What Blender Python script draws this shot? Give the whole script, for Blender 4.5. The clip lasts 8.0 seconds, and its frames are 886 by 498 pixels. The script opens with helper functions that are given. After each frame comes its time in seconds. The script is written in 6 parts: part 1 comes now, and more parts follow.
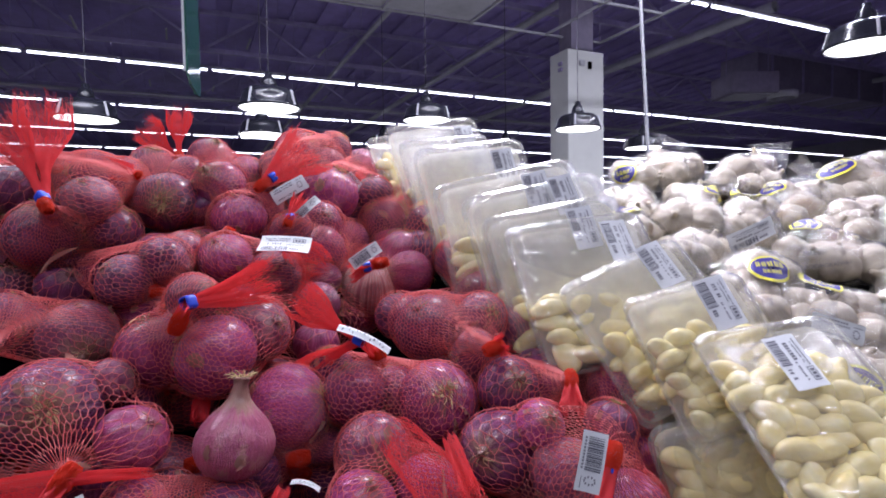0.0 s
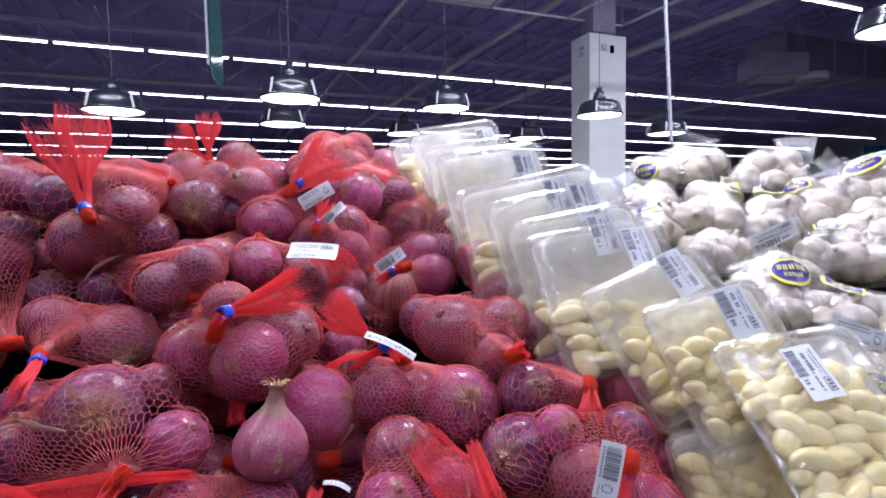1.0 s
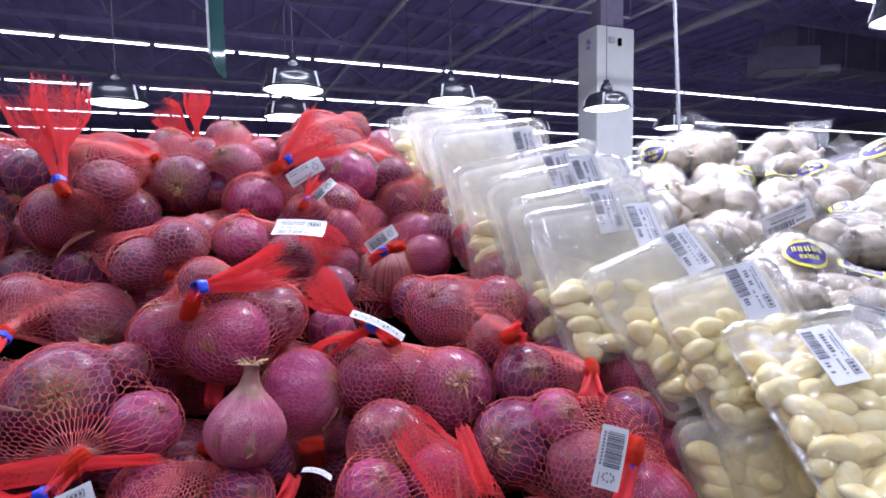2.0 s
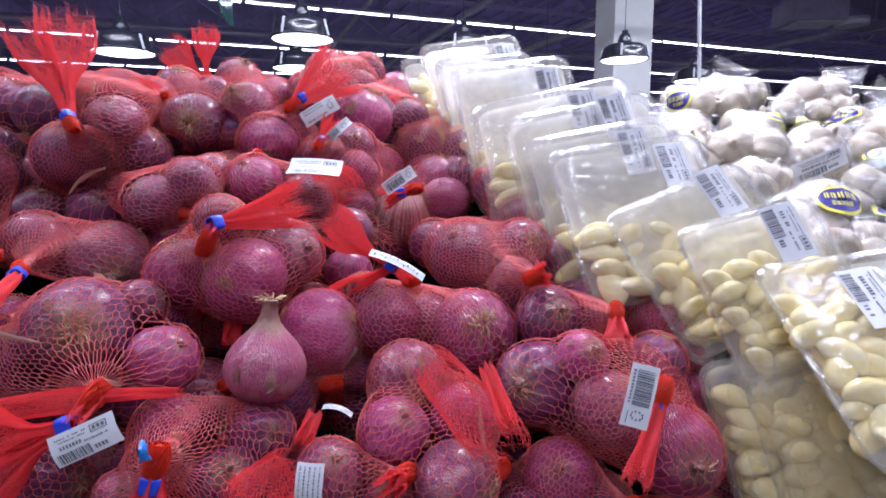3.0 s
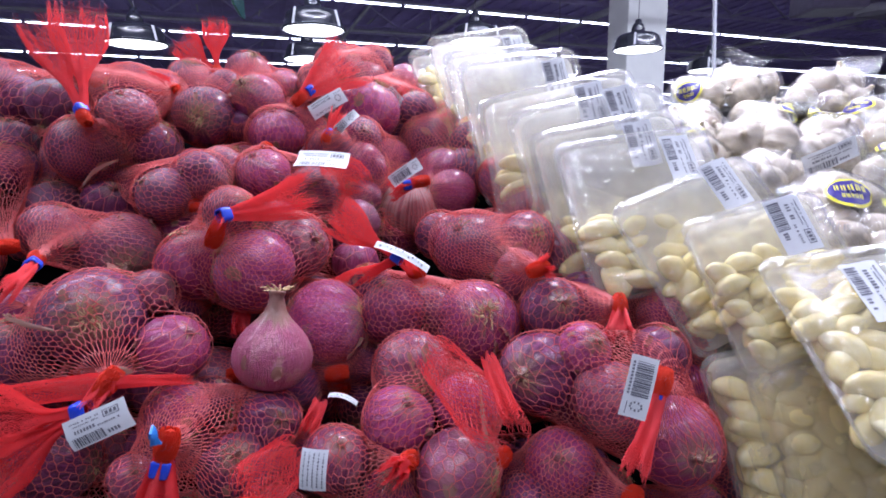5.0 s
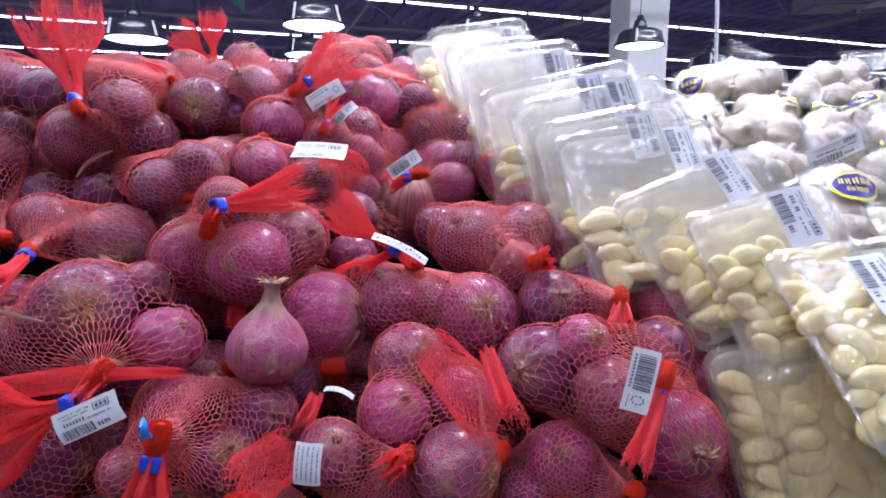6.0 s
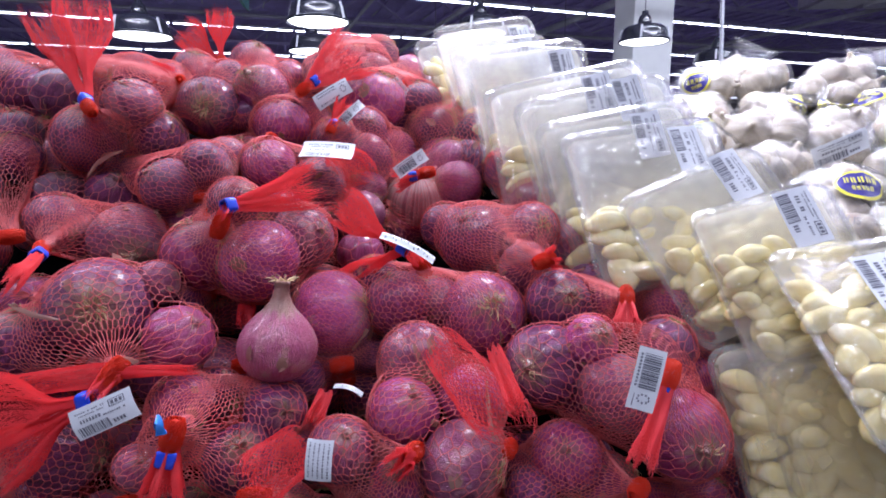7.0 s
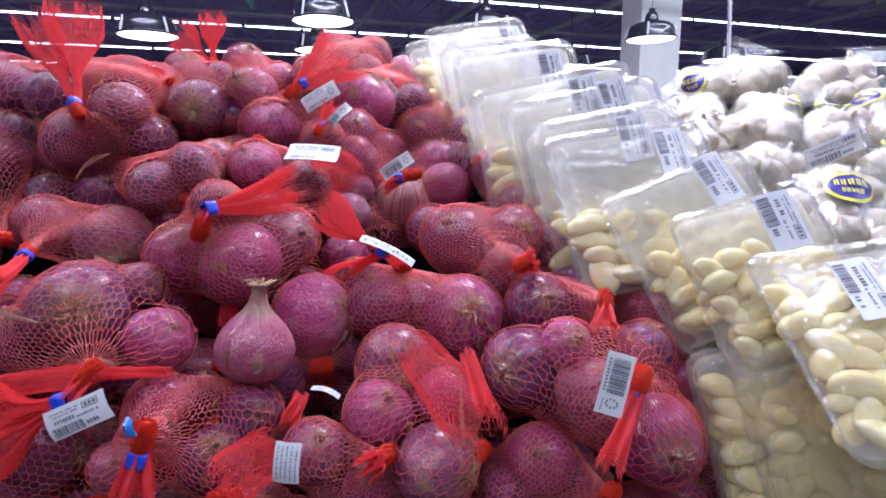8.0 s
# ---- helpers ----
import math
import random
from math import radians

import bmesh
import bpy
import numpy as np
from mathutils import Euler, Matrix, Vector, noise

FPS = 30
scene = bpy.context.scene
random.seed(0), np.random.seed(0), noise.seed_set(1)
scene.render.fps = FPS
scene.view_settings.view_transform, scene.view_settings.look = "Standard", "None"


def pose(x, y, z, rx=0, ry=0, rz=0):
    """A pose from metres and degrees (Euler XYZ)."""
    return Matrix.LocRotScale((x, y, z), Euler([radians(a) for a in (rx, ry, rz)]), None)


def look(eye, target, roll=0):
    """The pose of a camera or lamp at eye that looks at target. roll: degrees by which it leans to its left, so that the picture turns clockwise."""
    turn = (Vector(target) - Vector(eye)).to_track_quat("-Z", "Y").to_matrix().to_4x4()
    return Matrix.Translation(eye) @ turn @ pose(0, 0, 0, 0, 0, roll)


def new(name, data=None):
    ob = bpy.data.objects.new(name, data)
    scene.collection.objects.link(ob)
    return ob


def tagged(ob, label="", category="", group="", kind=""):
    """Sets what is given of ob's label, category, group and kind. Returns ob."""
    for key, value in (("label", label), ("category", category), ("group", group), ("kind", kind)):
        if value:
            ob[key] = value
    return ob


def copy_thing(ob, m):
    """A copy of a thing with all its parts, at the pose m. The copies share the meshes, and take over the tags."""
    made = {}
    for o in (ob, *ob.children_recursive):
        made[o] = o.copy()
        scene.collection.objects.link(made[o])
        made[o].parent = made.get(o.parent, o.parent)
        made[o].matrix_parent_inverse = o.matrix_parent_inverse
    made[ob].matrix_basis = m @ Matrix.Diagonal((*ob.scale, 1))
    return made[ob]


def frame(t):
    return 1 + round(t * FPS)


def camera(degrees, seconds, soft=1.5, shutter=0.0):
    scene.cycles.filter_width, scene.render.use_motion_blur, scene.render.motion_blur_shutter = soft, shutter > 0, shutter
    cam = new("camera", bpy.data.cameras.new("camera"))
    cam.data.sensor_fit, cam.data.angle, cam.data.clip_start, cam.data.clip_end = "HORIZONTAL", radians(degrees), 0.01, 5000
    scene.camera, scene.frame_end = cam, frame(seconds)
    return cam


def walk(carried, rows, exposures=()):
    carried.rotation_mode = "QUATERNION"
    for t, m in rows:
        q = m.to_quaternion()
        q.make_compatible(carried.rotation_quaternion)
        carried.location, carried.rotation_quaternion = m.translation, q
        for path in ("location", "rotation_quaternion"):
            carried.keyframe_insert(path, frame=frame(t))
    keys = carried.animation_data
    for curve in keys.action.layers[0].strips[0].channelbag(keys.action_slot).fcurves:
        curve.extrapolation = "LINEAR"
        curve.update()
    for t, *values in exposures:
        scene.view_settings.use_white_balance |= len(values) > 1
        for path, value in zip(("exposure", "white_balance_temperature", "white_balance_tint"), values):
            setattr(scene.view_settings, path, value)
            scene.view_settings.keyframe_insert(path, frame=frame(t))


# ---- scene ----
cam = camera(77.9, 8.0, soft=1.8, shutter=0.3)
METRES, EYE, TILT, LEAN, TURN = 0.2, 1.3, -2.5, 0.9, -24.5
ROWS = [
    (0.0, 0.0000, 0.0000, 0.0000, -0.000, 0.000, 0.000),
    (0.2, 0.0222, -0.0081, 0.0741, 0.695, -0.924, 0.219),
    (0.5, -0.0060, -0.0877, 0.1767, 1.200, -1.510, 0.410),
    (0.7, -0.0255, -0.1031, 0.1829, 1.561, -1.522, 0.235),
    (1.0, -0.0191, -0.0976, 0.1349, 2.030, -1.510, 0.080),
    (1.5, 0.0492, -0.0369, 0.0784, 2.440, -1.520, 0.010),
    (1.7, 0.0557, 0.0457, 0.0504, 2.591, -1.710, -0.001),
    (2.6, 0.0550, 0.1250, -0.0200, 2.740, -1.980, -0.090),
    (2.8, 0.0536, 0.1571, -0.0467, 3.069, -3.196, -0.208),
    (2.9, 0.0023, 0.1884, -0.0877, 3.745, -6.255, -0.402),
    (3.0, -0.0135, 0.1842, -0.0895, 3.720, -6.320, -0.450),
    (3.5, -0.0172, 0.1703, -0.0807, 4.190, -6.710, -0.470),
    (4.0, -0.0085, 0.1631, -0.0793, 4.580, -6.950, -0.470),
    (4.5, 0.0219, 0.1565, -0.0813, 4.860, -7.070, -0.500),
    (4.7, 0.0220, 0.1549, -0.0813, 4.882, -7.147, -0.505),
    (5.8, 0.0252, 0.1813, -0.0940, 5.003, -7.479, -0.541),
    (6.0, 0.0305, 0.1982, -0.1125, 5.010, -7.550, -0.590),
    (6.2, 0.0211, 0.2008, -0.1193, 5.054, -7.695, -0.560),
    (6.5, 0.0144, 0.1936, -0.1017, 5.130, -7.870, -0.600),
    (7.0, 0.0135, 0.1704, -0.0937, 5.360, -7.960, -0.600),
    (7.5, 0.0107, 0.1500, -0.0773, 5.760, -8.100, -0.630),
    (7.8, 0.0701, 0.1474, -0.0737, 5.993, -8.072, -0.594),
    (8.0, 0.1558, 0.1755, -0.0662, 6.210, -8.170, -0.600),
]
walk(cam, [(t, pose(0, 0, EYE, TILT, LEAN, TURN) @ pose(METRES * x, METRES * y, METRES * z, 90 + pitch, roll, yaw)) for t, x, y, z, yaw, pitch, roll in ROWS],
     exposures=[(0.0, -0.3, 6350, 18), (0.5, -0.14, 6200, 18), (1.0, -0.04, 6100, 18), (3.0, 0.06, 6020, 18), (8.0, 0.08, 5950, 18)])

# ---- world and light ----
world = bpy.data.worlds.new("hall")
scene.world = world
world.use_nodes = True
world.node_tree.nodes["Background"].inputs["Color"].default_value = (0.62, 0.68, 1.0, 1)
world.node_tree.nodes["Background"].inputs["Strength"].default_value = 0.05


def area_lamp(name, at, sx, sy, watts, colour, aim=(0, 0, -1)):
    data = bpy.data.lights.new(name, "AREA")
    data.shape, data.size, data.size_y = "RECTANGLE", sx, sy
    data.energy, data.color = watts, colour
    ob = new(name, data)
    ob.matrix_world = look(at, Vector(at) + Vector(aim))
    return ob


COOL = (0.84, 0.88, 1.0)
# the tube rows that run overhead and behind the camera
for lamp_y, watts in ((3.0, 620), (-1.0, 300), (-5.2, 60)):
    area_lamp("tube_row_light", (1.9, lamp_y, 4.45), 14.0, 0.12, watts, COOL)

# ---- node helpers ----


def material(name, rough=0.5, colour=(0.5, 0.5, 0.5), metal=0.0):
    m = bpy.data.materials.new(name)
    m.use_nodes = True
    b = m.node_tree.nodes["Principled BSDF"]
    b.inputs["Base Color"].default_value = (*colour, 1)
    b.inputs["Roughness"].default_value = rough
    b.inputs["Metallic"].default_value = metal
    return m, m.node_tree, b


def noise_at(nt, vector, scale, detail=4.0, rough=0.55):
    n = nt.nodes.new("ShaderNodeTexNoise")
    n.inputs["Scale"].default_value = scale
    n.inputs["Detail"].default_value = detail
    n.inputs["Roughness"].default_value = rough
    if vector is not None:
        nt.links.new(vector, n.inputs["Vector"])
    return n.outputs["Fac"]


def ramp(nt, fac, stops):
    n = nt.nodes.new("ShaderNodeValToRGB")
    while len(n.color_ramp.elements) < len(stops):
        n.color_ramp.elements.new(0.5)
    for e, (at, c) in zip(n.color_ramp.elements, stops):
        e.position = at
        e.color = (*c, 1) if len(c) == 3 else c
    nt.links.new(fac, n.inputs["Fac"])
    return n.outputs["Color"]


def mixed(nt, fac, a, b, blend="MIX"):
    n = nt.nodes.new("ShaderNodeMix")
    n.data_type, n.blend_type = "RGBA", blend
    for socket, value in ((n.inputs["Factor"], fac), (n.inputs[6], a), (n.inputs[7], b)):
        if isinstance(value, (int, float)):
            socket.default_value = value
        elif isinstance(value, tuple):
            socket.default_value = (*value, 1)
        else:
            nt.links.new(value, socket)
    return n.outputs[2]


def maths(nt, op, a, b=0.0, c=0.0):
    n = nt.nodes.new("ShaderNodeMath")
    n.operation = op
    for socket, value in zip(n.inputs, (a, b, c)):
        if isinstance(value, (int, float)):
            socket.default_value = value
        else:
            nt.links.new(value, socket)
    return n.outputs[0]


def vmath(nt, op, a, b=(0, 0, 0)):
    n = nt.nodes.new("ShaderNodeVectorMath")
    n.operation = op
    for socket, value in zip(n.inputs, (a, b)):
        if isinstance(value, tuple):
            socket.default_value = value
        else:
            nt.links.new(value, socket)
    return n.outputs[0]


def bump(nt, b, height, strength, distance):
    n = nt.nodes.new("ShaderNodeBump")
    n.inputs["Strength"].default_value = strength
    n.inputs["Distance"].default_value = distance
    nt.links.new(height, n.inputs["Height"])
    nt.links.new(n.outputs["Normal"], b.inputs["Normal"])


def object_coords(nt):
    return nt.nodes.new("ShaderNodeTexCoord").outputs["Object"]


def plain(name, colour, rough=0.5, metal=0.0, scale=30.0, amount=0.25, relief=0.0):
    """A surface of one paint with soft blotches and fine grain."""
    m, nt, b = material(name, rough, colour, metal)
    co = object_coords(nt)
    coarse, fine = noise_at(nt, co, scale * 0.15, 3), noise_at(nt, co, scale, 5)
    both = maths(nt, "ADD", maths(nt, "MULTIPLY", coarse, 0.6), maths(nt, "MULTIPLY", fine, 0.4))
    dark = tuple(c * (1 - amount) for c in colour)
    light = tuple(min(1, c * (1 + amount)) for c in colour)
    nt.links.new(ramp(nt, both, [(0.3, dark), (0.7, light)]), b.inputs["Base Color"])
    if relief:
        bump(nt, b, fine, 0.4, relief)
    return m


def glow(name, colour, strength):
    m, nt, b = material(name, 0.4, (0.8, 0.8, 0.8))
    b.inputs["Emission Color"].default_value = (*colour, 1)
    b.inputs["Emission Strength"].default_value = strength
    return m


# ---- materials ----


def onion_skin(name, tones, dull, dryness):
    """tones: streak colours from dark to light; dull: the colour of the dry outer leaf, and how much of it shows."""
    m, nt, b = material(name, 0.36)
    co = object_coords(nt)
    rnd = nt.nodes.new("ShaderNodeObjectInfo").outputs["Random"]
    shift = nt.nodes.new("ShaderNodeCombineXYZ")
    nt.links.new(maths(nt, "MULTIPLY", rnd, 37.0), shift.inputs[0])
    nt.links.new(maths(nt, "MULTIPLY", rnd, 91.0), shift.inputs[1])
    sep = nt.nodes.new("ShaderNodeSeparateXYZ")
    nt.links.new(co, sep.inputs[0])
    ring = vmath(nt, "NORMALIZE", vmath(nt, "MULTIPLY", co, (1, 1, 0.0001)))
    along = nt.nodes.new("ShaderNodeCombineXYZ")
    nt.links.new(maths(nt, "MULTIPLY", sep.outputs[2], 0.22), along.inputs[2])
    streak_co = vmath(nt, "ADD", vmath(nt, "ADD", ring, along.outputs[0]), shift.outputs[0])
    streak = noise_at(nt, streak_co, 6.5, 5, 0.6)
    vein = noise_at(nt, streak_co, 34.0, 4, 0.6)
    patch = noise_at(nt, vmath(nt, "ADD", co, shift.outputs[0]), 1.3, 4, 0.55)
    fine = noise_at(nt, vmath(nt, "ADD", co, shift.outputs[0]), 9.0, 6, 0.65)
    skin = ramp(nt, streak, list(zip((0.26, 0.42, 0.58, 0.78), tones)))
    skin = mixed(nt, maths(nt, "MULTIPLY", rnd, 0.45), skin, tones[1])
    # some bulbs are darker than their neighbours
    skin = mixed(nt, maths(nt, "MULTIPLY", maths(nt, "FRACT", maths(nt, "MULTIPLY", rnd, 7.3)), 0.4), skin, tones[0])
    # pale, dry outer leaf in places
    dry = ramp(nt, maths(nt, "ADD", patch, maths(nt, "MULTIPLY", maths(nt, "SUBTRACT", fine, 0.5), 0.35)), [(0.62 - 0.3 * dryness, (0, 0, 0)), (0.685 - 0.3 * dryness, (0.62, 0.62, 0.62))])
    skin = mixed(nt, dry, skin, dull)
    skin = mixed(nt, ramp(nt, vein, [(0.55, (0, 0, 0)), (0.70, (0.75, 0.75, 0.75))]), skin, (0.52, 0.13, 0.36))
    skin = mixed(nt, ramp(nt, vein, [(0.3, (0.7, 0.7, 0.7)), (0.43, (0, 0, 0))]), skin, (0.06, 0.006, 0.035))
    # straw-coloured ends round the neck and the root
    ends = maths(nt, "ADD", maths(nt, "ABSOLUTE", sep.outputs[2]), maths(nt, "MULTIPLY", maths(nt, "SUBTRACT", streak, 0.5), 0.9))
    skin = mixed(nt, ramp(nt, ends, [(0.78, (0, 0, 0)), (0.97, (0.85, 0.85, 0.85))]), skin, (0.3, 0.15, 0.1))
    nt.links.new(maths(nt, "ADD", maths(nt, "MULTIPLY", fine, 0.3), 0.24), b.inputs["Roughness"])
    b.inputs["Coat Weight"].default_value, b.inputs["Coat Roughness"].default_value = 0.4, 0.24
    # loose flakes of the outer leaf, straw-coloured, with torn edges
    flake = ramp(nt, maths(nt, "ADD", patch, maths(nt, "MULTIPLY", maths(nt, "SUBTRACT", vein, 0.5), 0.5)), [(0.245 + 0.1 * dryness, (0.75, 0.75, 0.75)), (0.27 + 0.1 * dryness, (0, 0, 0))])
    nt.links.new(mixed(nt, flake, skin, (0.36, 0.2, 0.17)), b.inputs["Base Color"])
    bump(nt, b, maths(nt, "ADD", vein, maths(nt, "MULTIPLY", fine, 0.6)), 0.5, 0.03)
    return m


def pale_onion_skin():
    m, nt, b = material("pale_onion_skin", 0.42)
    co = object_coords(nt)
    sep = nt.nodes.new("ShaderNodeSeparateXYZ")
    nt.links.new(co, sep.inputs[0])
    ring = vmath(nt, "NORMALIZE", vmath(nt, "MULTIPLY", co, (1, 1, 0.0001)))
    streak = noise_at(nt, ring, 12.0, 4, 0.6)
    fine = noise_at(nt, co, 8.0, 5, 0.6)
    c = ramp(nt, streak, [(0.35, (0.42, 0.13, 0.16)), (0.5, (0.6, 0.32, 0.3)), (0.7, (0.74, 0.53, 0.46))])
    c = mixed(nt, ramp(nt, fine, [(0.55, (0, 0, 0)), (0.75, (0.5, 0.5, 0.5))]), c, (0.4, 0.12, 0.15))
    nt.links.new(c, b.inputs["Base Color"])
    bump(nt, b, streak, 0.35, 0.025)
    return m


def net_plastic(name, dark, light, through_light):
    m, nt, b = material(name, 0.5, dark)
    b.inputs["Specular IOR Level"].default_value = 0.3
    co = nt.nodes.new("ShaderNodeNewGeometry").outputs["Position"]
    nt.links.new(ramp(nt, noise_at(nt, co, 60, 3), [(0.3, dark), (0.7, light)]), b.inputs["Base Color"])
    soft = nt.nodes.new("ShaderNodeBsdfTranslucent")
    soft.inputs["Color"].default_value = (*through_light, 1)
    mix = nt.nodes.new("ShaderNodeMixShader")
    mix.inputs[0].default_value = 0.5
    out = nt.nodes["Material Output"]
    nt.links.new(b.outputs[0], mix.inputs[1])
    nt.links.new(soft.outputs[0], mix.inputs[2])
    nt.links.new(mix.outputs[0], out.inputs["Surface"])
    return m


def clear_plastic(name, haze, rough, tint=(0.97, 0.98, 1.0), wrinkle=0.0, scale=40.0, shine=0.05, milkiness=(0.88, 0.84, 0.74)):
    """Thin clear sheet: see-through, a little milky, with a glossy face."""
    m, nt, b = material(name, rough, (0.9, 0.92, 0.95))
    out = nt.nodes["Material Output"]
    clear = nt.nodes.new("ShaderNodeBsdfTransparent")
    clear.inputs["Color"].default_value = (*tint, 1)
    milk = nt.nodes.new("ShaderNodeBsdfTranslucent")
    milk.inputs["Color"].default_value = (*milkiness, 1)
    gloss = nt.nodes.new("ShaderNodeBsdfGlossy")
    gloss.inputs["Roughness"].default_value = rough
    diffuse = nt.nodes.new("ShaderNodeBsdfDiffuse")
    diffuse.inputs["Color"].default_value = (*milkiness, 1)
    co = object_coords(nt)
    cloud = noise_at(nt, co, scale, 4)
    body = nt.nodes.new("ShaderNodeMixShader")
    body.inputs[0].default_value = 0.5
    nt.links.new(diffuse.outputs[0], body.inputs[1])
    nt.links.new(milk.outputs[0], body.inputs[2])
    one = nt.nodes.new("ShaderNodeMixShader")
    nt.links.new(maths(nt, "MULTIPLY", cloud, 2 * haze), one.inputs[0])
    nt.links.new(clear.outputs[0], one.inputs[1])
    nt.links.new(body.outputs[0], one.inputs[2])
    fres = nt.nodes.new("ShaderNodeLayerWeight")
    rim = maths(nt, "ADD", maths(nt, "MULTIPLY", maths(nt, "POWER", fres.outputs["Facing"], 3.0), 0.4), shine)
    two = nt.nodes.new("ShaderNodeMixShader")
    nt.links.new(rim, two.inputs[0])
    nt.links.new(one.outputs[0], two.inputs[1])
    nt.links.new(gloss.outputs[0], two.inputs[2])
    nt.links.new(two.outputs[0], out.inputs["Surface"])
    if wrinkle:
        n = nt.nodes.new("ShaderNodeBump")
        n.inputs["Strength"].default_value = 0.7
        n.inputs["Distance"].default_value = wrinkle
        nt.links.new(noise_at(nt, co, scale * 0.8, 3, 0.6), n.inputs["Height"])
        nt.links.new(n.outputs["Normal"], gloss.inputs["Normal"])
    return m


def clove_flesh():
    m, nt, b = material("garlic_clove", 0.24)
    co = object_coords(nt)
    rnd = nt.nodes.new("ShaderNodeObjectInfo").outputs["Random"]
    c = ramp(nt, noise_at(nt, co, 1.2, 4), [(0.3, (0.77, 0.62, 0.24)), (0.52, (0.83, 0.72, 0.35)), (0.75, (0.88, 0.8, 0.49))])
    c = mixed(nt, ramp(nt, rnd, [(0.3, (0, 0, 0)), (1.0, (0.55, 0.55, 0.55))]), c, (0.8, 0.63, 0.23))
    nt.links.new(c, b.inputs["Base Color"])
    b.inputs["Subsurface Weight"].default_value = 0.25
    b.inputs["Subsurface Radius"].default_value = (0.006, 0.005, 0.003)
    bump(nt, b, noise_at(nt, co, 3.0, 3), 0.12, 0.03)
    return m


def garlic_skin():
    m, nt, b = material("garlic_skin", 0.5)
    co = object_coords(nt)
    sep = nt.nodes.new("ShaderNodeSeparateXYZ")
    nt.links.new(co, sep.inputs[0])
    ring = vmath(nt, "NORMALIZE", vmath(nt, "MULTIPLY", co, (1, 1, 0.0001)))
    streak = noise_at(nt, ring, 14.0, 4, 0.6)
    patch = noise_at(nt, co, 2.2, 5)
    c = ramp(nt, streak, [(0.25, (0.36, 0.29, 0.2)), (0.42, (0.455, 0.385, 0.29)), (0.75, (0.55, 0.485, 0.38))])
    c = mixed(nt, ramp(nt, patch, [(0.52, (0, 0, 0)), (0.75, (0.6, 0.6, 0.6))]), c, (0.45, 0.33, 0.23))
    # dark streaks paint the shade of creases between papery cloves; then the brown root plate
    c = mixed(nt, ramp(nt, noise_at(nt, ring, 30.0, 5, 0.65), [(0.3, (0.55, 0.55, 0.55)), (0.44, (0, 0, 0))]), c, (0.3, 0.22, 0.15))
    c = mixed(nt, ramp(nt, maths(nt, "MULTIPLY", maths(nt, "ADD", sep.outputs[2], maths(nt, "MULTIPLY", patch, 0.12)), -1.0), [(0.64, (0, 0, 0)), (0.74, (0.8, 0.8, 0.8))]), c, (0.26, 0.16, 0.08))
    nt.links.new(c, b.inputs["Base Color"])
    bump(nt, b, maths(nt, "ADD", streak, patch), 0.35, 0.04)
    return m


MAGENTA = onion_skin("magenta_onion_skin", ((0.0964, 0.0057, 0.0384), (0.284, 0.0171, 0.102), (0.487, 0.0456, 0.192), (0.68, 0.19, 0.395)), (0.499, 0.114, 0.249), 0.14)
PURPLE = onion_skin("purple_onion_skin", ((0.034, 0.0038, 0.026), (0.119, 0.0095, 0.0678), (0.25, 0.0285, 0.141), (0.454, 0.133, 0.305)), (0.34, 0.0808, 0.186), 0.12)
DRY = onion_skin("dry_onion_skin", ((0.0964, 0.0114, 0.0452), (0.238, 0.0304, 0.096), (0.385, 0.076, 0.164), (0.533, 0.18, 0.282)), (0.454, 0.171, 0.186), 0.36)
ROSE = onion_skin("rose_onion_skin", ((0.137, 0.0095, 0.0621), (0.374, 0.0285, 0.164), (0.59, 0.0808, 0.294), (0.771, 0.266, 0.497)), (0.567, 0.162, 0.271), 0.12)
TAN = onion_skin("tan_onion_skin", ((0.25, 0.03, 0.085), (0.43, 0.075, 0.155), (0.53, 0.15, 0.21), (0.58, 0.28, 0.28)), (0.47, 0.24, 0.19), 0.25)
PALE_ONION = pale_onion_skin()
NET = net_plastic("red_net", (0.62, 0.1, 0.11), (0.84, 0.3, 0.29), (0.86, 0.18, 0.18))
# knot colour brightened to stand for light through the bunch and offset its self-shadowing
NET_KNOT = net_plastic("red_net_knot", (0.78, 0.045, 0.022), (0.92, 0.09, 0.035), (0.95, 0.1, 0.04))
NET_END = net_plastic("red_net_end", (0.66, 0.036, 0.05), (0.84, 0.08, 0.09), (0.95, 0.1, 0.1))
FLAKE = net_plastic("onion_paper", (0.3, 0.12, 0.12), (0.5, 0.33, 0.24), (0.5, 0.22, 0.18))
ROOT = plain("dry_root", (0.5, 0.34, 0.17), 0.8, scale=12, amount=0.35)
CLOVE, GARLIC = clove_flesh(), garlic_skin()
TRAY = clear_plastic("tray_plastic", 0.16, 0.12, scale=22, wrinkle=0.006, shine=0.035, milkiness=(0.92, 0.88, 0.77))
TRAY_MIST = clear_plastic("misted_tray", 0.24, 0.2, scale=30, wrinkle=0.005, shine=0.03, milkiness=(0.9, 0.8, 0.56))
TRAY_BACK = clear_plastic("tray_back", 0.56, 0.16, scale=20, wrinkle=0.004, shine=0.05, milkiness=(0.88, 0.86, 0.78))
TRAY_RIM = clear_plastic("tray_rim", 0.15, 0.07, scale=70, shine=0.07, wrinkle=0.003)
FILM = clear_plastic("bag_film", 0.05, 0.1, scale=60, wrinkle=0.008, shine=0.08)
TAB_BLUE = plain("blue_tab", (0.03, 0.2, 0.62), 0.35, scale=200, amount=0.2)
BLUE_CLIP = plain("blue_clip", (0.012, 0.05, 0.55), 0.35, scale=200, amount=0.2)
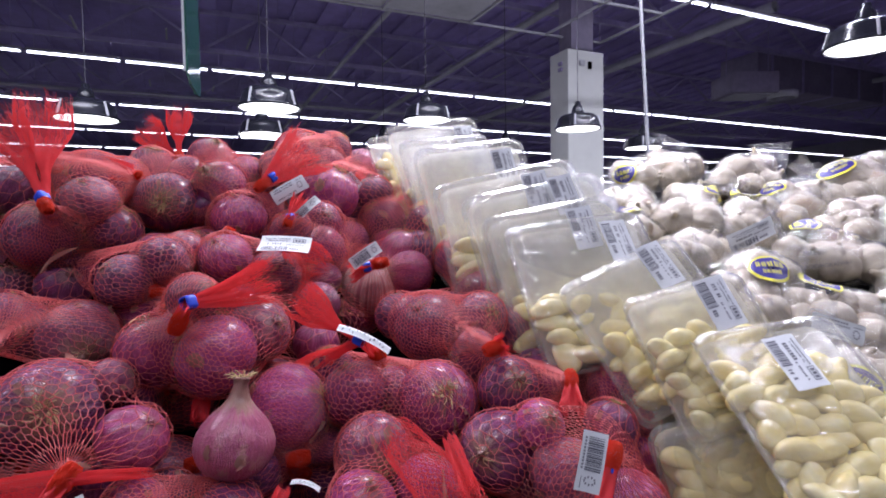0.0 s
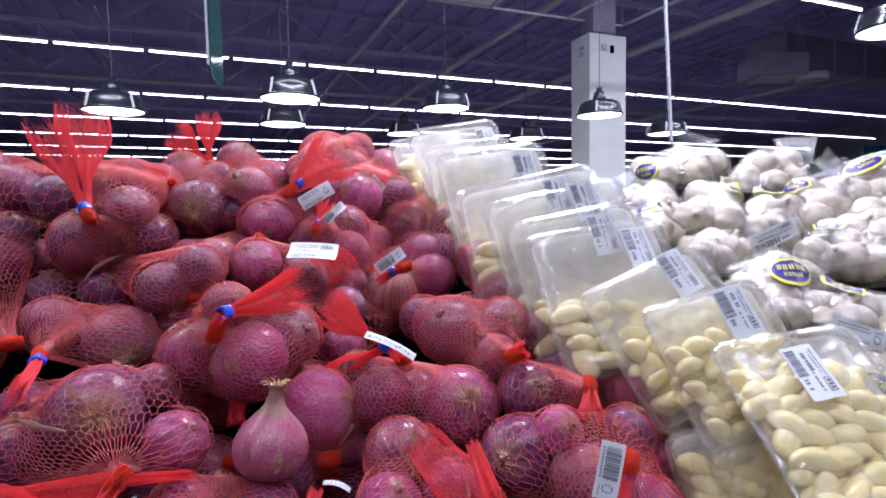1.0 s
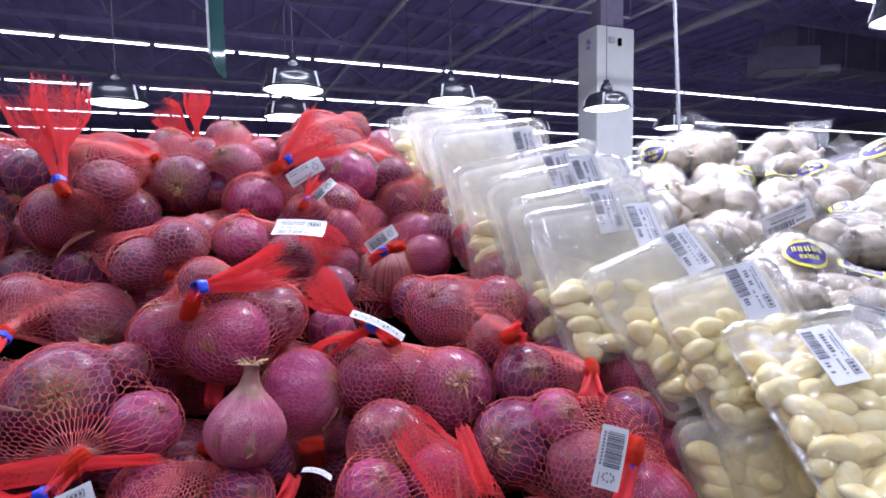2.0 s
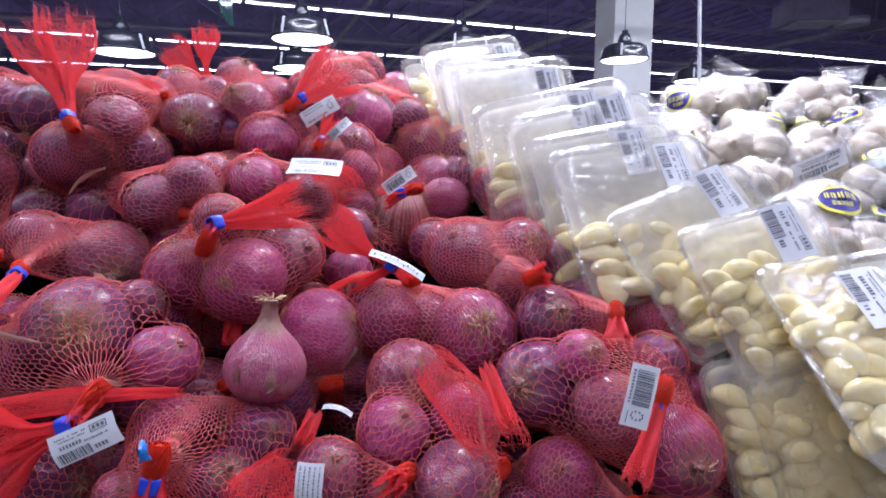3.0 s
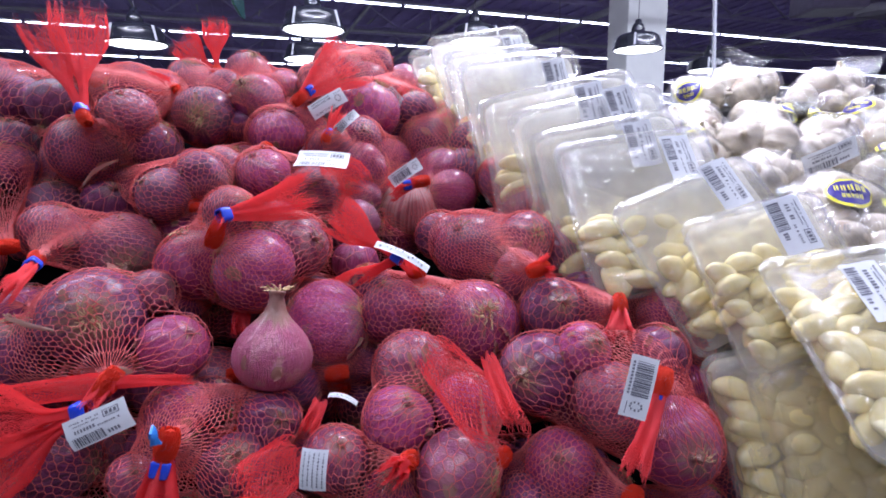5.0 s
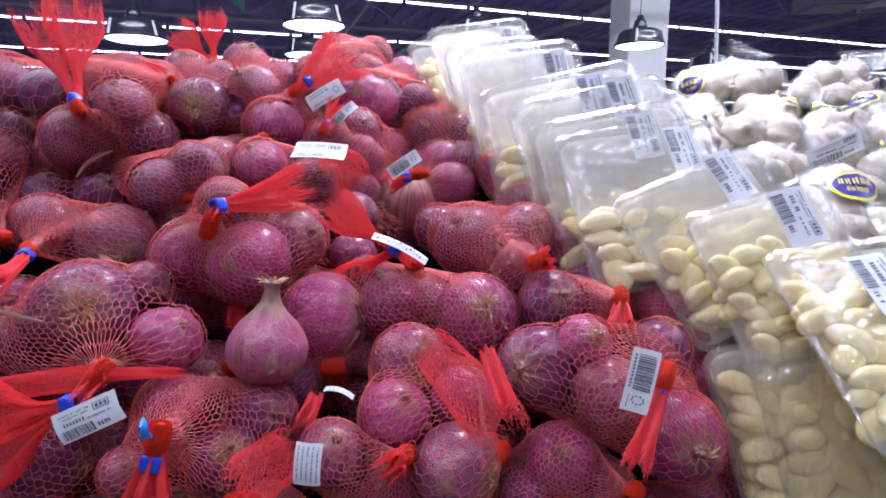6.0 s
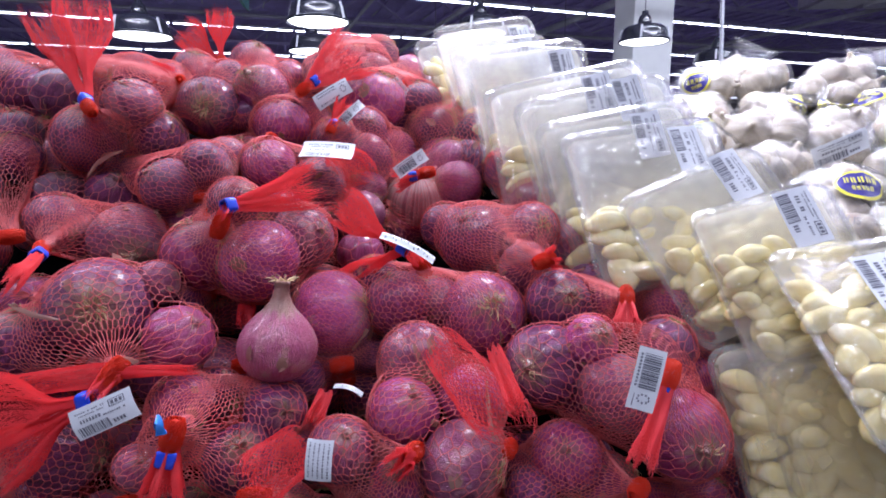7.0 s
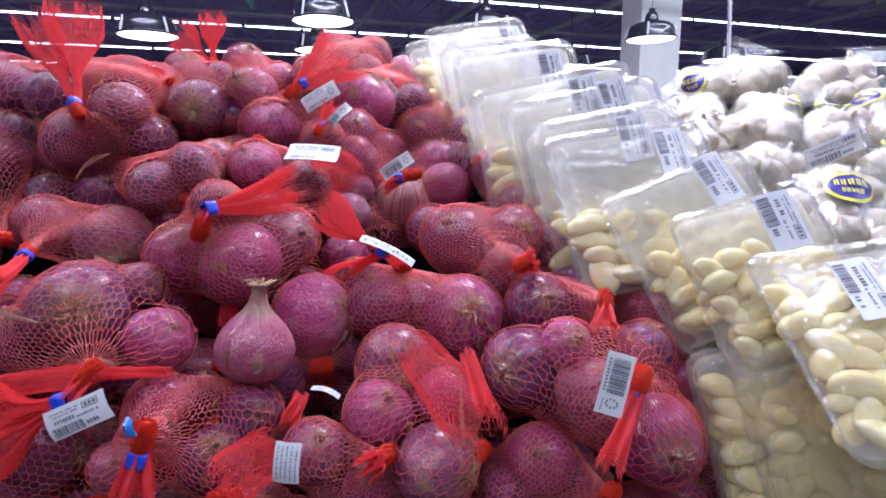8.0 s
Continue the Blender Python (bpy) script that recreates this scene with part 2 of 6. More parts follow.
PAPER = plain("label_paper", (0.7, 0.72, 0.74), 0.5, scale=120, amount=0.06)
INK = plain("label_ink", (0.16, 0.16, 0.19), 0.6, scale=200, amount=0.3)
LOGO_BLUE = plain("print_blue", (0.035, 0.025, 0.2), 0.35, scale=60, amount=0.2)
LOGO_YELLOW = plain("print_yellow", (0.72, 0.66, 0.06), 0.35, scale=60, amount=0.15)
# near black without gloss: the shade of gaps in the pile put into colour
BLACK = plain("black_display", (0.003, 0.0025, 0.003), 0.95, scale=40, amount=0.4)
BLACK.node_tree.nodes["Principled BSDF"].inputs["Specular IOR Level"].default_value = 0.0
PILLAR = plain("pillar_paint", (0.62, 0.63, 0.6), 0.6, scale=6, amount=0.08, relief=0.001)
# lilac glare from the tubes is painted into the deck and steel colours
DECK = plain("lilac_veiled_deck", (0.33, 0.26, 0.56), 0.7, scale=3, amount=0.3)
STEEL = plain("lilac_veiled_steel", (0.37, 0.32, 0.52), 0.5, metal=0.2, scale=9, amount=0.25)
DULL_STEEL = plain("dull_sheet_metal", (0.26, 0.23, 0.31), 0.6, metal=0.2, scale=9, amount=0.3)
PALE_STEEL = plain("pale_steel", (0.42, 0.42, 0.45), 0.5, scale=9, amount=0.2)
LAMP_BLACK = plain("lamp_enamel", (0.016, 0.017, 0.024), 0.2, scale=20, amount=0.3)
CORD = plain("cord_sleeve", (0.06, 0.055, 0.07), 0.6, scale=20, amount=0.2)
LAMP_WHITE = glow("lamp_glow", (0.96, 0.98, 1.0), 5.0)
TUBE_GLOW = glow("tube_glow", (0.8, 0.85, 1.0), 8.5)
FLOOR = plain("floor_tile", (0.45, 0.44, 0.43), 0.3, scale=4, amount=0.12)
WALL = plain("wall_paint", (0.42, 0.41, 0.46), 0.7, scale=2, amount=0.15)
SIGN_GREEN = plain("sign_green", (0.02, 0.11, 0.085), 0.12, scale=8, amount=0.3)
SIGN_TEAL = plain("sign_teal", (0.02, 0.3, 0.42), 0.4, scale=8, amount=0.15)

# ---- mesh helpers ----


def mesh_of(name, verts, faces, mats, smooth=True, slots=None):
    """A mesh from arrays: faces is an (n, 3) or (n, 4) array, or a list of such arrays with one material slot each."""
    groups = faces if isinstance(faces, list) else [faces]
    me = bpy.data.meshes.new(name)
    verts = np.asarray(verts, np.float32).reshape(-1, 3)
    me.vertices.add(len(verts))
    me.vertices.foreach_set("co", verts.ravel())
    loops = np.concatenate([np.asarray(g, np.int32).ravel() for g in groups])
    totals = np.concatenate([np.full(len(g), np.shape(g)[1], np.int32) for g in groups])
    starts = np.concatenate([[0], np.cumsum(totals)[:-1]]).astype(np.int32)
    me.loops.add(len(loops))
    me.loops.foreach_set("vertex_index", loops)
    me.polygons.add(len(totals))
    me.polygons.foreach_set("loop_start", starts)
    me.polygons.foreach_set("loop_total", totals)
    me.polygons.foreach_set("use_smooth", np.full(len(totals), smooth))
    index = np.concatenate([np.full(len(g), (slots or range(len(groups)))[k], np.int32) for k, g in enumerate(groups)])
    me.polygons.foreach_set("material_index", index)
    for m in (mats if isinstance(mats, (list, tuple)) else [mats]):
        me.materials.append(m)
    me.update(calc_edges=True)
    me.validate()
    return me


def child(name, me, parent, label="", m=None):
    ob = new(name, me)
    ob.parent = parent
    if m is not None:
        ob.matrix_basis = m
    return tagged(ob, label=label)


def part(name, bm, mat, parent, label="", smooth=False, m=None):
    me = bpy.data.meshes.new(name)
    if smooth:
        for f in bm.faces:
            f.smooth = True
    bm.to_mesh(me)
    bm.free()
    me.materials.append(mat)
    return child(name, me, parent, label, m)


def box_into(bm, x0, x1, y0, y1, z0, z1, bevel=0.0, turn=None):
    made = bmesh.ops.create_cube(bm, size=1.0)["verts"]
    for v in made:
        v.co = ((x0 + x1) / 2 + v.co.x * (x1 - x0), (y0 + y1) / 2 + v.co.y * (y1 - y0), (z0 + z1) / 2 + v.co.z * (z1 - z0))
    if bevel:
        edges = list({e for v in made for e in v.link_edges})
        bmesh.ops.bevel(bm, geom=edges, offset=bevel, segments=2, affect="EDGES", profile=0.6)
    return bm


def box(x0, x1, y0, y1, z0, z1, bevel=0.0):
    return box_into(bmesh.new(), x0, x1, y0, y1, z0, z1, bevel)


def grid_faces(rows, cols, wrap=True):
    i, j = np.meshgrid(np.arange(rows - 1), np.arange(cols if wrap else cols - 1), indexing="ij")
    k = (j + 1) % cols
    return np.stack([i * cols + j, i * cols + k, (i + 1) * cols + k, (i + 1) * cols + j], -1).reshape(-1, 4)


def lathe(profile, cols, wave=None):
    """Rings of (radius, height); wave(angle, v) scales the radius."""
    a = np.arange(cols) * 2 * np.pi / cols
    r, z = np.array(profile, float).T
    scale = np.ones((len(r), cols)) if wave is None else np.array([wave(a, k / (len(r) - 1)) for k in range(len(r))])
    x, y = r[:, None] * scale * np.cos(a), r[:, None] * scale * np.sin(a)
    return np.stack([x, y, np.repeat(z[:, None], cols, 1)], -1).reshape(-1, 3), grid_faces(len(r), cols)


def strands(points, edges, radius):
    """Three-sided thread along every edge."""
    a, b = points[edges[:, 0]], points[edges[:, 1]]
    d = b - a
    d /= np.linalg.norm(d, axis=1, keepdims=True) + 1e-9
    side = np.cross(d, np.where(np.abs(d[:, 2:3]) > 0.8, [[1.0, 0, 0]], [[0, 0, 1.0]]))
    side /= np.linalg.norm(side, axis=1, keepdims=True) + 1e-9
    up = np.cross(d, side)
    ring = [radius * (np.cos(q) * side + np.sin(q) * up) for q in (0.5, 2.594, 4.689)]
    verts = np.stack([a + ring[0], a + ring[1], a + ring[2], b + ring[0], b + ring[1], b + ring[2]], 1)
    base = np.arange(len(edges))[:, None, None] * 6
    faces = (base + np.array([[0, 1, 4, 3], [1, 2, 5, 4], [2, 0, 3, 5]])).reshape(-1, 4)
    return verts.reshape(-1, 3), faces


def ribbons(points, edges, half, facing):
    """Flat thread along every edge, its broad side turned to facing."""
    a, b = points[edges[:, 0]], points[edges[:, 1]]
    side = np.cross(b - a, facing)
    side *= half / (np.linalg.norm(side, axis=1, keepdims=True) + 1e-9)
    verts = np.stack([a - side, a + side, b + side, b - side], 1).reshape(-1, 3)
    return verts, np.arange(len(verts)).reshape(-1, 4)


def honeycomb(rows, cols):
    """Edges of a net of six-sided meshes: slanted threads from even rows, straight ones from odd rows."""
    i, j = np.meshgrid(np.arange(rows - 1), np.arange(cols), indexing="ij")
    here, even = i * cols + j, i % 2 == 0
    first = np.stack([here, (i + 1) * cols + j], -1).reshape(-1, 2)
    beside = np.where((i // 2) % 2 == 0, (j - 1) % cols, (j + 1) % cols)
    second = np.stack([here[even], ((i + 1) * cols + beside)[even]], -1)
    return np.concatenate([first, second])


def net_edges(rows, cols):
    """A diamond net on staggered rows."""
    i, j = np.meshgrid(np.arange(rows - 1), np.arange(cols), indexing="ij")
    here = i * cols + j
    other = np.where(i % 2 == 0, (j - 1) % cols, (j + 1) % cols)
    return np.concatenate([np.stack([here, (i + 1) * cols + j], -1).reshape(-1, 2), np.stack([here, (i + 1) * cols + other], -1).reshape(-1, 2)])


def sphere_dirs(n):
    k = np.arange(n) + 0.5
    z, a = 1 - 2 * k / n, np.pi * (1 + 5**0.5) * k
    s = np.sqrt(1 - z * z)
    return np.stack([s * np.cos(a), s * np.sin(a), z], -1)


FACETS = sphere_dirs(700)


def wrap_distance(dirs, centres, radii, middle, tight=0.2):
    """How far a sheet drawn tight round the balls lies from the middle, along each direction."""
    c = centres - middle
    reach = (c @ FACETS.T + radii[:, None]).max(0)
    dot = dirs @ FACETS.T
    far = np.where(dot > 0.08, reach / np.maximum(dot, 0.08), 9.0).min(1)
    b = dirs @ c.T
    disc = b * b - ((c * c).sum(1) - radii**2)
    ball = np.where(disc > 0, b + np.sqrt(np.maximum(disc, 0)), 0).max(1)
    return far - tight * (far - np.maximum(ball, 0.72 * far))


def frame_of(axis):
    """Two directions across an axis."""
    axis = np.array(axis, float) / np.linalg.norm(axis)
    u = np.cross(axis, (0.0, 0, 1) if abs(axis[2]) < 0.9 else (1.0, 0, 0))
    u /= np.linalg.norm(u)
    return axis, u, np.cross(axis, u)


def to_axis(at, axis, scale, spin):
    """A pose whose z points along axis."""
    q = Vector(axis).to_track_quat("Z", "Y").to_matrix().to_4x4()
    return Matrix.Translation(at) @ q @ Matrix.Rotation(spin, 4, "Z") @ Matrix.Diagonal((*scale, 1))



# ---- onions ----


def onion_mesh(name, seed, squat, neck, skin, teardrop=False):
    """A bulb of radius 1: shoulders, dried neck and a root disc with hairs."""
    rng = np.random.default_rng(seed)
    prof = []
    for k in range(19):
        f = math.pi * (k + 0.35) / 18.7
        z, r = -math.cos(f), math.sin(f) ** 0.92
        if z > 0:
            r *= 1 - 0.10 * z**3
        prof.append((r, z * squat))
    if teardrop:
        prof = prof[:11] + [(0.94, 0.28), (0.84, 0.48), (0.69, 0.68), (0.53, 0.84), (0.39, 0.98), (0.29, 1.11), (0.235, 1.24), (0.2, 1.38)]
    prof = [(0.003, prof[0][1] + 0.02)] + prof
    top = prof[-1][1]
    tip = ((0.185, 0.07), (0.17, 0.14), (0.18, 0.2), (0.2, 0.25), (0.14, 0.27), (0.004, 0.26))
    for r, dz in tip if teardrop else ((0.15, 0.012), (0.085, 0.03), (0.055, 0.035 + neck * 0.35), (0.062, 0.04 + neck * 0.7), (0.045, 0.045 + neck), (0.004, 0.05 + neck)):
        prof.append((r, top + dz))
    ph = rng.uniform(0, 6.28, 4)
    amp = rng.uniform(0.01, 0.03, 3)

    def wave(a, v):
        w = 1 + amp[0] * np.cos(2 * a + ph[0]) + amp[1] * np.cos(3 * a + ph[1]) + 0.008 * np.cos(9 * a + ph[2] + v) + 0.006 * np.cos(17 * a + ph[3])
        return w + (0.22 * np.cos(3 * a + 5 * v) if v > 0.8 else 0)

    verts, faces = lathe(prof, 36, wave)
    verts[:, 0] += 0.05 * verts[:, 2] ** 2 * math.cos(ph[0])
    # a bent neck
    high = np.maximum(verts[:, 2] - top, 0)
    verts[:, 0] += 0.55 * high**1.5 * math.cos(ph[1])
    verts[:, 1] += 0.55 * high**1.5 * math.sin(ph[1])
    necked = faces.max(1) >= (len(prof) - 3) * 36
    # root hairs
    pts, edges = [], []
    for k in range(34):
        a, spread = rng.uniform(0, 6.28), rng.uniform(0.05, 0.36)
        p0 = np.array([0.07 * math.cos(a), 0.07 * math.sin(a), -squat * 0.985])
        p1 = p0 + [0.5 * spread * math.cos(a), 0.5 * spread * math.sin(a), -0.07 * rng.uniform(0.4, 1.4)]
        p2 = p1 + [0.5 * spread * math.cos(a + 0.7), 0.5 * spread * math.sin(a + 0.7), rng.uniform(-0.06, 0.05)]
        n = len(pts)
        pts += [p0, p1, p2]
        edges += [(n, n + 1), (n + 1, n + 2)]
    # dry wisps round the neck
    for k in range(int(60 * neck) + 4):
        a, out = rng.uniform(0, 6.28), rng.uniform(0.08, 0.34)
        p0 = np.array([0.10 * math.cos(a), 0.10 * math.sin(a), top + (0.24 if teardrop else 0.01)])
        p1 = p0 + [0.4 * out * math.cos(a), 0.4 * out * math.sin(a), rng.uniform(0.02, 0.12)]
        p2 = p1 + [0.6 * out * math.cos(a + 0.5), 0.6 * out * math.sin(a + 0.5), rng.uniform(-0.06, 0.08)]
        n = len(pts)
        pts += [p0, p1, p2]
        edges += [(n, n + 1), (n + 1, n + 2)]
    hv, hf = strands(np.array(pts), np.array(edges), 0.012)
    # loose scraps of papery skin, lifted and torn along one side
    scraps, scrap_faces = [], []
    rad, height = np.array(prof).T
    for k in range(int(rng.integers(2, 5))):
        a0, f0 = rng.uniform(0, 6.28), rng.choice([rng.uniform(0.5, 0.9), rng.uniform(1.1, 2.2)])
        wide, tall, curl = rng.uniform(0.12, 0.34), rng.uniform(0.25, 0.6), rng.uniform(0.03, 0.13)
        slant, tear = rng.uniform(-0.3, 0.3), rng.uniform(-0.09, 0.09, (2, 9))
        start = len(scraps)
        for i in range(9):
            for j in range(6):
                p, q = i / 8, j / 5
                f = min(max(f0 + tall * (p - 0.5) + 0.3 * tear[0, i] * q, 0.25), 2.8)
                a = a0 + wide * (q - 0.5 + slant * p) * (1 - 0.75 * abs(2 * p - 1) ** 3) + tear[1, i] * q * q
                at = f / math.pi * 18.7 - 0.35 + 1
                r, z = np.interp(at, range(len(rad)), rad), np.interp(at, range(len(rad)), height)
                lift = 1.008 + curl * q**3 + 0.012 * math.sin(7 * p + k) * q
                r *= float(wave(np.array(a), at / (len(rad) - 1))) * lift
                z *= lift
                scraps.append((r * math.cos(a) + 0.05 * z * z * math.cos(ph[0]), r * math.sin(a), z))
        scrap_faces.append(grid_faces(9, 6, wrap=False) + start)
    allv = np.concatenate([verts, hv, np.array(scraps)])
    far = len(verts) + len(hv)
    return mesh_of(name, allv, [faces[~necked], faces[necked], hf + len(verts), np.concatenate(scrap_faces) + far], [skin, ROOT, FLAKE], slots=[0, 0, 1, 2])


SHAPES = ((0.9, 0.02), (0.96, 0.10), (0.86, 0.01), (1.02, 0.16), (0.92, 0.04))
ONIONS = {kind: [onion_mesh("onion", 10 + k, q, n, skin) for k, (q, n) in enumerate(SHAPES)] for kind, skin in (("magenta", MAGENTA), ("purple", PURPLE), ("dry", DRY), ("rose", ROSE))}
STEMMED = onion_mesh("onion", 31, 0.84, 0.42, TAN, teardrop=True)
PALE = onion_mesh("onion", 32, 0.94, 0.12, PALE_ONION)


def net_tail(parent, knot, to, width, cols=150, rows=44, seed=0, start=0.0045, brush=False, fold=False):
    """The gathered end of the net: a flattened, fanned and pleated sleeve from the knot, frayed at its end."""
    rng = np.random.default_rng(seed)
    knot, to = np.array(knot), np.array(to)
    d = to - knot
    length = np.linalg.norm(d)
    d /= length
    eye = np.array([0.0, 0.0, EYE]) - knot
    side = np.cross(d, eye)
    side /= np.linalg.norm(side)
    deep = np.cross(side, d)
    pts = np.zeros((rows, cols, 3))
    fray = rng.uniform(-0.11, 0.05, cols) + 0.05 * np.sin(np.arange(cols) * 0.21 + seed)
    stray = 0.09 * rng.normal(size=cols)
    bend = rng.uniform(-0.1, 0.1)
    for i in range(rows):
        f = i / (rows - 1)
        open_up = min(max((f - 0.25) / 0.55, 0), 1)
        w = start + (width / 2 - start) * (open_up * open_up * (3 - 2 * open_up) if brush else f**1.15)
        if fold:
            w = width / 2 * (0.45 + 0.5 * math.sin(math.pi * f) ** 0.5 + 0.1 * math.sin(6 * f + seed))
        a = (np.arange(cols) + 0.5 * (i % 2)) * 2 * np.pi / cols
        s = np.cos(a) + 0.07 * np.sin(3 * a + 4 * f + seed) + 0.04 * np.sin(9 * a + seed) + 0.015 * rng.normal(size=cols) + stray * f**5
        t = np.sin(a) * (0.004 + 0.004 * f) + 0.006 * f * np.sin(5 * a + 2 * f + seed) + 0.0035 * f * np.sin(7 * np.cos(a) + seed)
        reach = length * (f + fray * f**4 - (fray[::-1] * (1 - f) ** 4 if fold else 0))
        drop = bend * length * f * f
        pts[i] = knot + d * reach[:, None] + side * (s * w + drop)[:, None] + deep * t[:, None]
    edges = net_edges(rows, cols)
    # the outermost threads hang loose
    loose = (edges[:, 0] // cols >= rows - 5) & (edges[:, 0] % cols != edges[:, 1] % cols)
    v, f = ribbons(pts.reshape(-1, 3), edges[~loose], 0.00015 if brush else 0.00021, deep)
    return child("tail", mesh_of("tail", v, f, NET_END), parent, "bright red gathered net end")


def knot_mesh():
    """A tight bunch of fine threads twisted round a bulge."""
    rng = np.random.default_rng(3)
    pts, edges = [], []
    for k in range(230):
        a0, tw, deep = rng.uniform(0, 6.28), rng.uniform(0.2, 1.3), rng.uniform(0.86, 1.06)
        for i in range(8):
            t = -1 + 2 * i / 7
            r = deep * (0.5 + 0.5 * math.cos(t * 1.5)) ** 0.6 * (1 + 0.08 * math.sin(3 * a0 + 2 * t))
            a = a0 + tw * t
            if i:
                edges.append((len(pts) - 1, len(pts)))
            pts.append((r * math.cos(a), r * math.sin(a), t))
    v, f = strands(np.array(pts), np.array(edges), 0.026)
    core, cf = lathe([(0.02, -1), (0.42, -0.85), (0.7, -0.5), (0.86, 0), (0.7, 0.5), (0.42, 0.85), (0.02, 1)], 14)
    return mesh_of("knot", np.concatenate([v, core]), np.concatenate([f, cf + len(v)]), NET_KNOT)


def clip_mesh():
    prof = [(0.8, -1), (1.0, -1), (1.08, -0.8), (1.1, 0), (1.08, 0.8), (1.0, 1), (0.8, 1), (0.76, 0), (0.8, -1)]
    v, f = lathe(prof, 18, lambda a, k: 1 + 0.12 * np.cos(4 * a))
    return mesh_of("clip", v, f, BLUE_CLIP)


KNOT, CLIP = knot_mesh(), clip_mesh()


def paper_label(parent, at, u, v, bars="code", curl=0.12, seed=0, name="label", words=True):
    """A thin printed label: at is its middle, u and v its half sides. The printing is bars."""
    at, u, v = (np.array(q, float) for q in (at, u, v))
    v = v - u * (u @ v) / (u @ u)
    n = np.cross(u, v)
    n /= np.linalg.norm(n)
    if n @ (np.array([0, 0, EYE]) - at) < 0:
        n = -n
    size = np.linalg.norm(u)

    def place(a, b, lift):
        bow = curl * size * (a * a - 0.4) + 0.05 * size * math.sin(2.5 * b + seed)
        return at + u * a + v * b - n * bow + n * lift

    cols, rows = 13, 5
    top = [place(-1 + 2 * i / (cols - 1), -1 + 2 * j / (rows - 1), 0.0002) for j in range(rows) for i in range(cols)]
    low = [place(-1 + 2 * i / (cols - 1), -1 + 2 * j / (rows - 1), -0.0002) for j in range(rows) for i in range(cols)]
    f = grid_faces(rows, cols, wrap=False)
    sheet = child(name, mesh_of(name, top + low, np.concatenate([f, f[:, ::-1] + rows * cols]), PAPER), parent, "white paper price label")
    rng = np.random.default_rng(seed)
    bv, bf = [], []

    def bar(a0, a1, b0, b1):
        steps = 4 if a1 - a0 > 0.25 else 1
        for k in range(steps):
            p, q = a0 + (a1 - a0) * k / steps, a0 + (a1 - a0) * (k + 1) / steps
            m = len(bv)
            bv.extend([place(p, b0, 0.0006), place(q, b0, 0.0006), place(q, b1, 0.0006), place(p, b1, 0.0006)])
            bf.append((m, m + 1, m + 2, m + 3))

    if bars == "code":
        a = -0.82
        while a < 0.30:
            w = rng.choice([0.018, 0.03, 0.05])
            bar(a, a + w, -0.45, 0.75)
            a += w + rng.choice([0.02, 0.03, 0.045])
        for k in range(10):
            bar(-0.8 + 0.11 * k, -0.73 + 0.11 * k, -0.78, -0.6)
        for k in range(9):
            t = 2 * math.pi * k / 9
            bar(0.62 + 0.13 * math.cos(t) - 0.035, 0.62 + 0.13 * math.cos(t) + 0.035, 0.1 + 0.4 * math.sin(t) - 0.06, 0.1 + 0.4 * math.sin(t) + 0.06)
        bar(0.5, 0.9, -0.62, -0.55)
    elif bars == "blank":
        for k in range(13):
            low = rng.uniform(-0.6, 0.1)
            bar(-0.85 + 0.13 * k, -0.85 + 0.13 * k + rng.uniform(0.02, 0.06), low, low + rng.uniform(0.25, 0.5))
    elif bars == "price":
        a = -0.86
        while a < 0.12:
            w = rng.choice([0.02, 0.035, 0.06])
            bar(a, a + w, 0.25, 0.88)
            a += w + rng.choice([0.025, 0.035])
        for row, (b0, b1, left, right, step) in enumerate(((0.5, 0.75, 0.24, 0.62, 0.1), (-0.2, 0.02, -0.7, -0.1, 0.1), (-0.06, 0.06, 0.05, 0.7, 0.07), (-0.7, -0.6, -0.8, 0.2, 0.07), (-0.48, -0.4, -0.7, 0.1, 0.06))):
            a = left
            while a < right:
                w = step * rng.uniform(0.45, 0.75)
                bar(a, a + w, b0, b1)
                a += step if rng.random() > 0.12 else 2 * step
        bar(0.28, 0.78, -0.35, -0.31)
        bar(0.28, 0.78, -0.75, -0.71)
        bar(0.28, 0.31, -0.75, -0.31)
        bar(0.75, 0.78, -0.75, -0.31)
        for k in range(3):
            bar(0.36 + 0.13 * k, 0.45 + 0.13 * k, -0.65, -0.42)
    else:
        for row in range(5):
            b, a = 0.72 - 0.36 * row, -0.85
            while a < 0.8:
                w = rng.uniform(0.03, 0.12)
                bar(a, a + w, b - 0.05, b + 0.05)
                a += w + rng.uniform(0.03, 0.08)
    child("printing", mesh_of("printing", bv, np.array(bf), INK, smooth=False), sheet, "small black printed bars")
    return sheet


NOTES = {"pale": "pale pink onion", "dry": "dull brownish onion", "purple": "dark purple onion", "rose": "bright pink-magenta onion"}


def tab_mesh():
    """A short twisted plastic tab."""
    pts = []
    for i in range(9):
        t = i / 8
        a, w = 1.6 * t, 0.55 + 0.45 * abs(2 * t - 0.7)
        for sx, sz in ((-1, -1), (1, -1), (1, 1), (-1, 1)):
            x, y = sx * w, 0.18 * sz
            pts.append((x * math.cos(a) - y * math.sin(a), x * math.sin(a) + y * math.cos(a), 3.0 * t))
    return mesh_of("tab", pts, [grid_faces(9, 4), np.array([(3, 2, 1, 0), (32, 33, 34, 35)])], TAB_BLUE, smooth=False, slots=[0, 0])


TAB = tab_mesh()


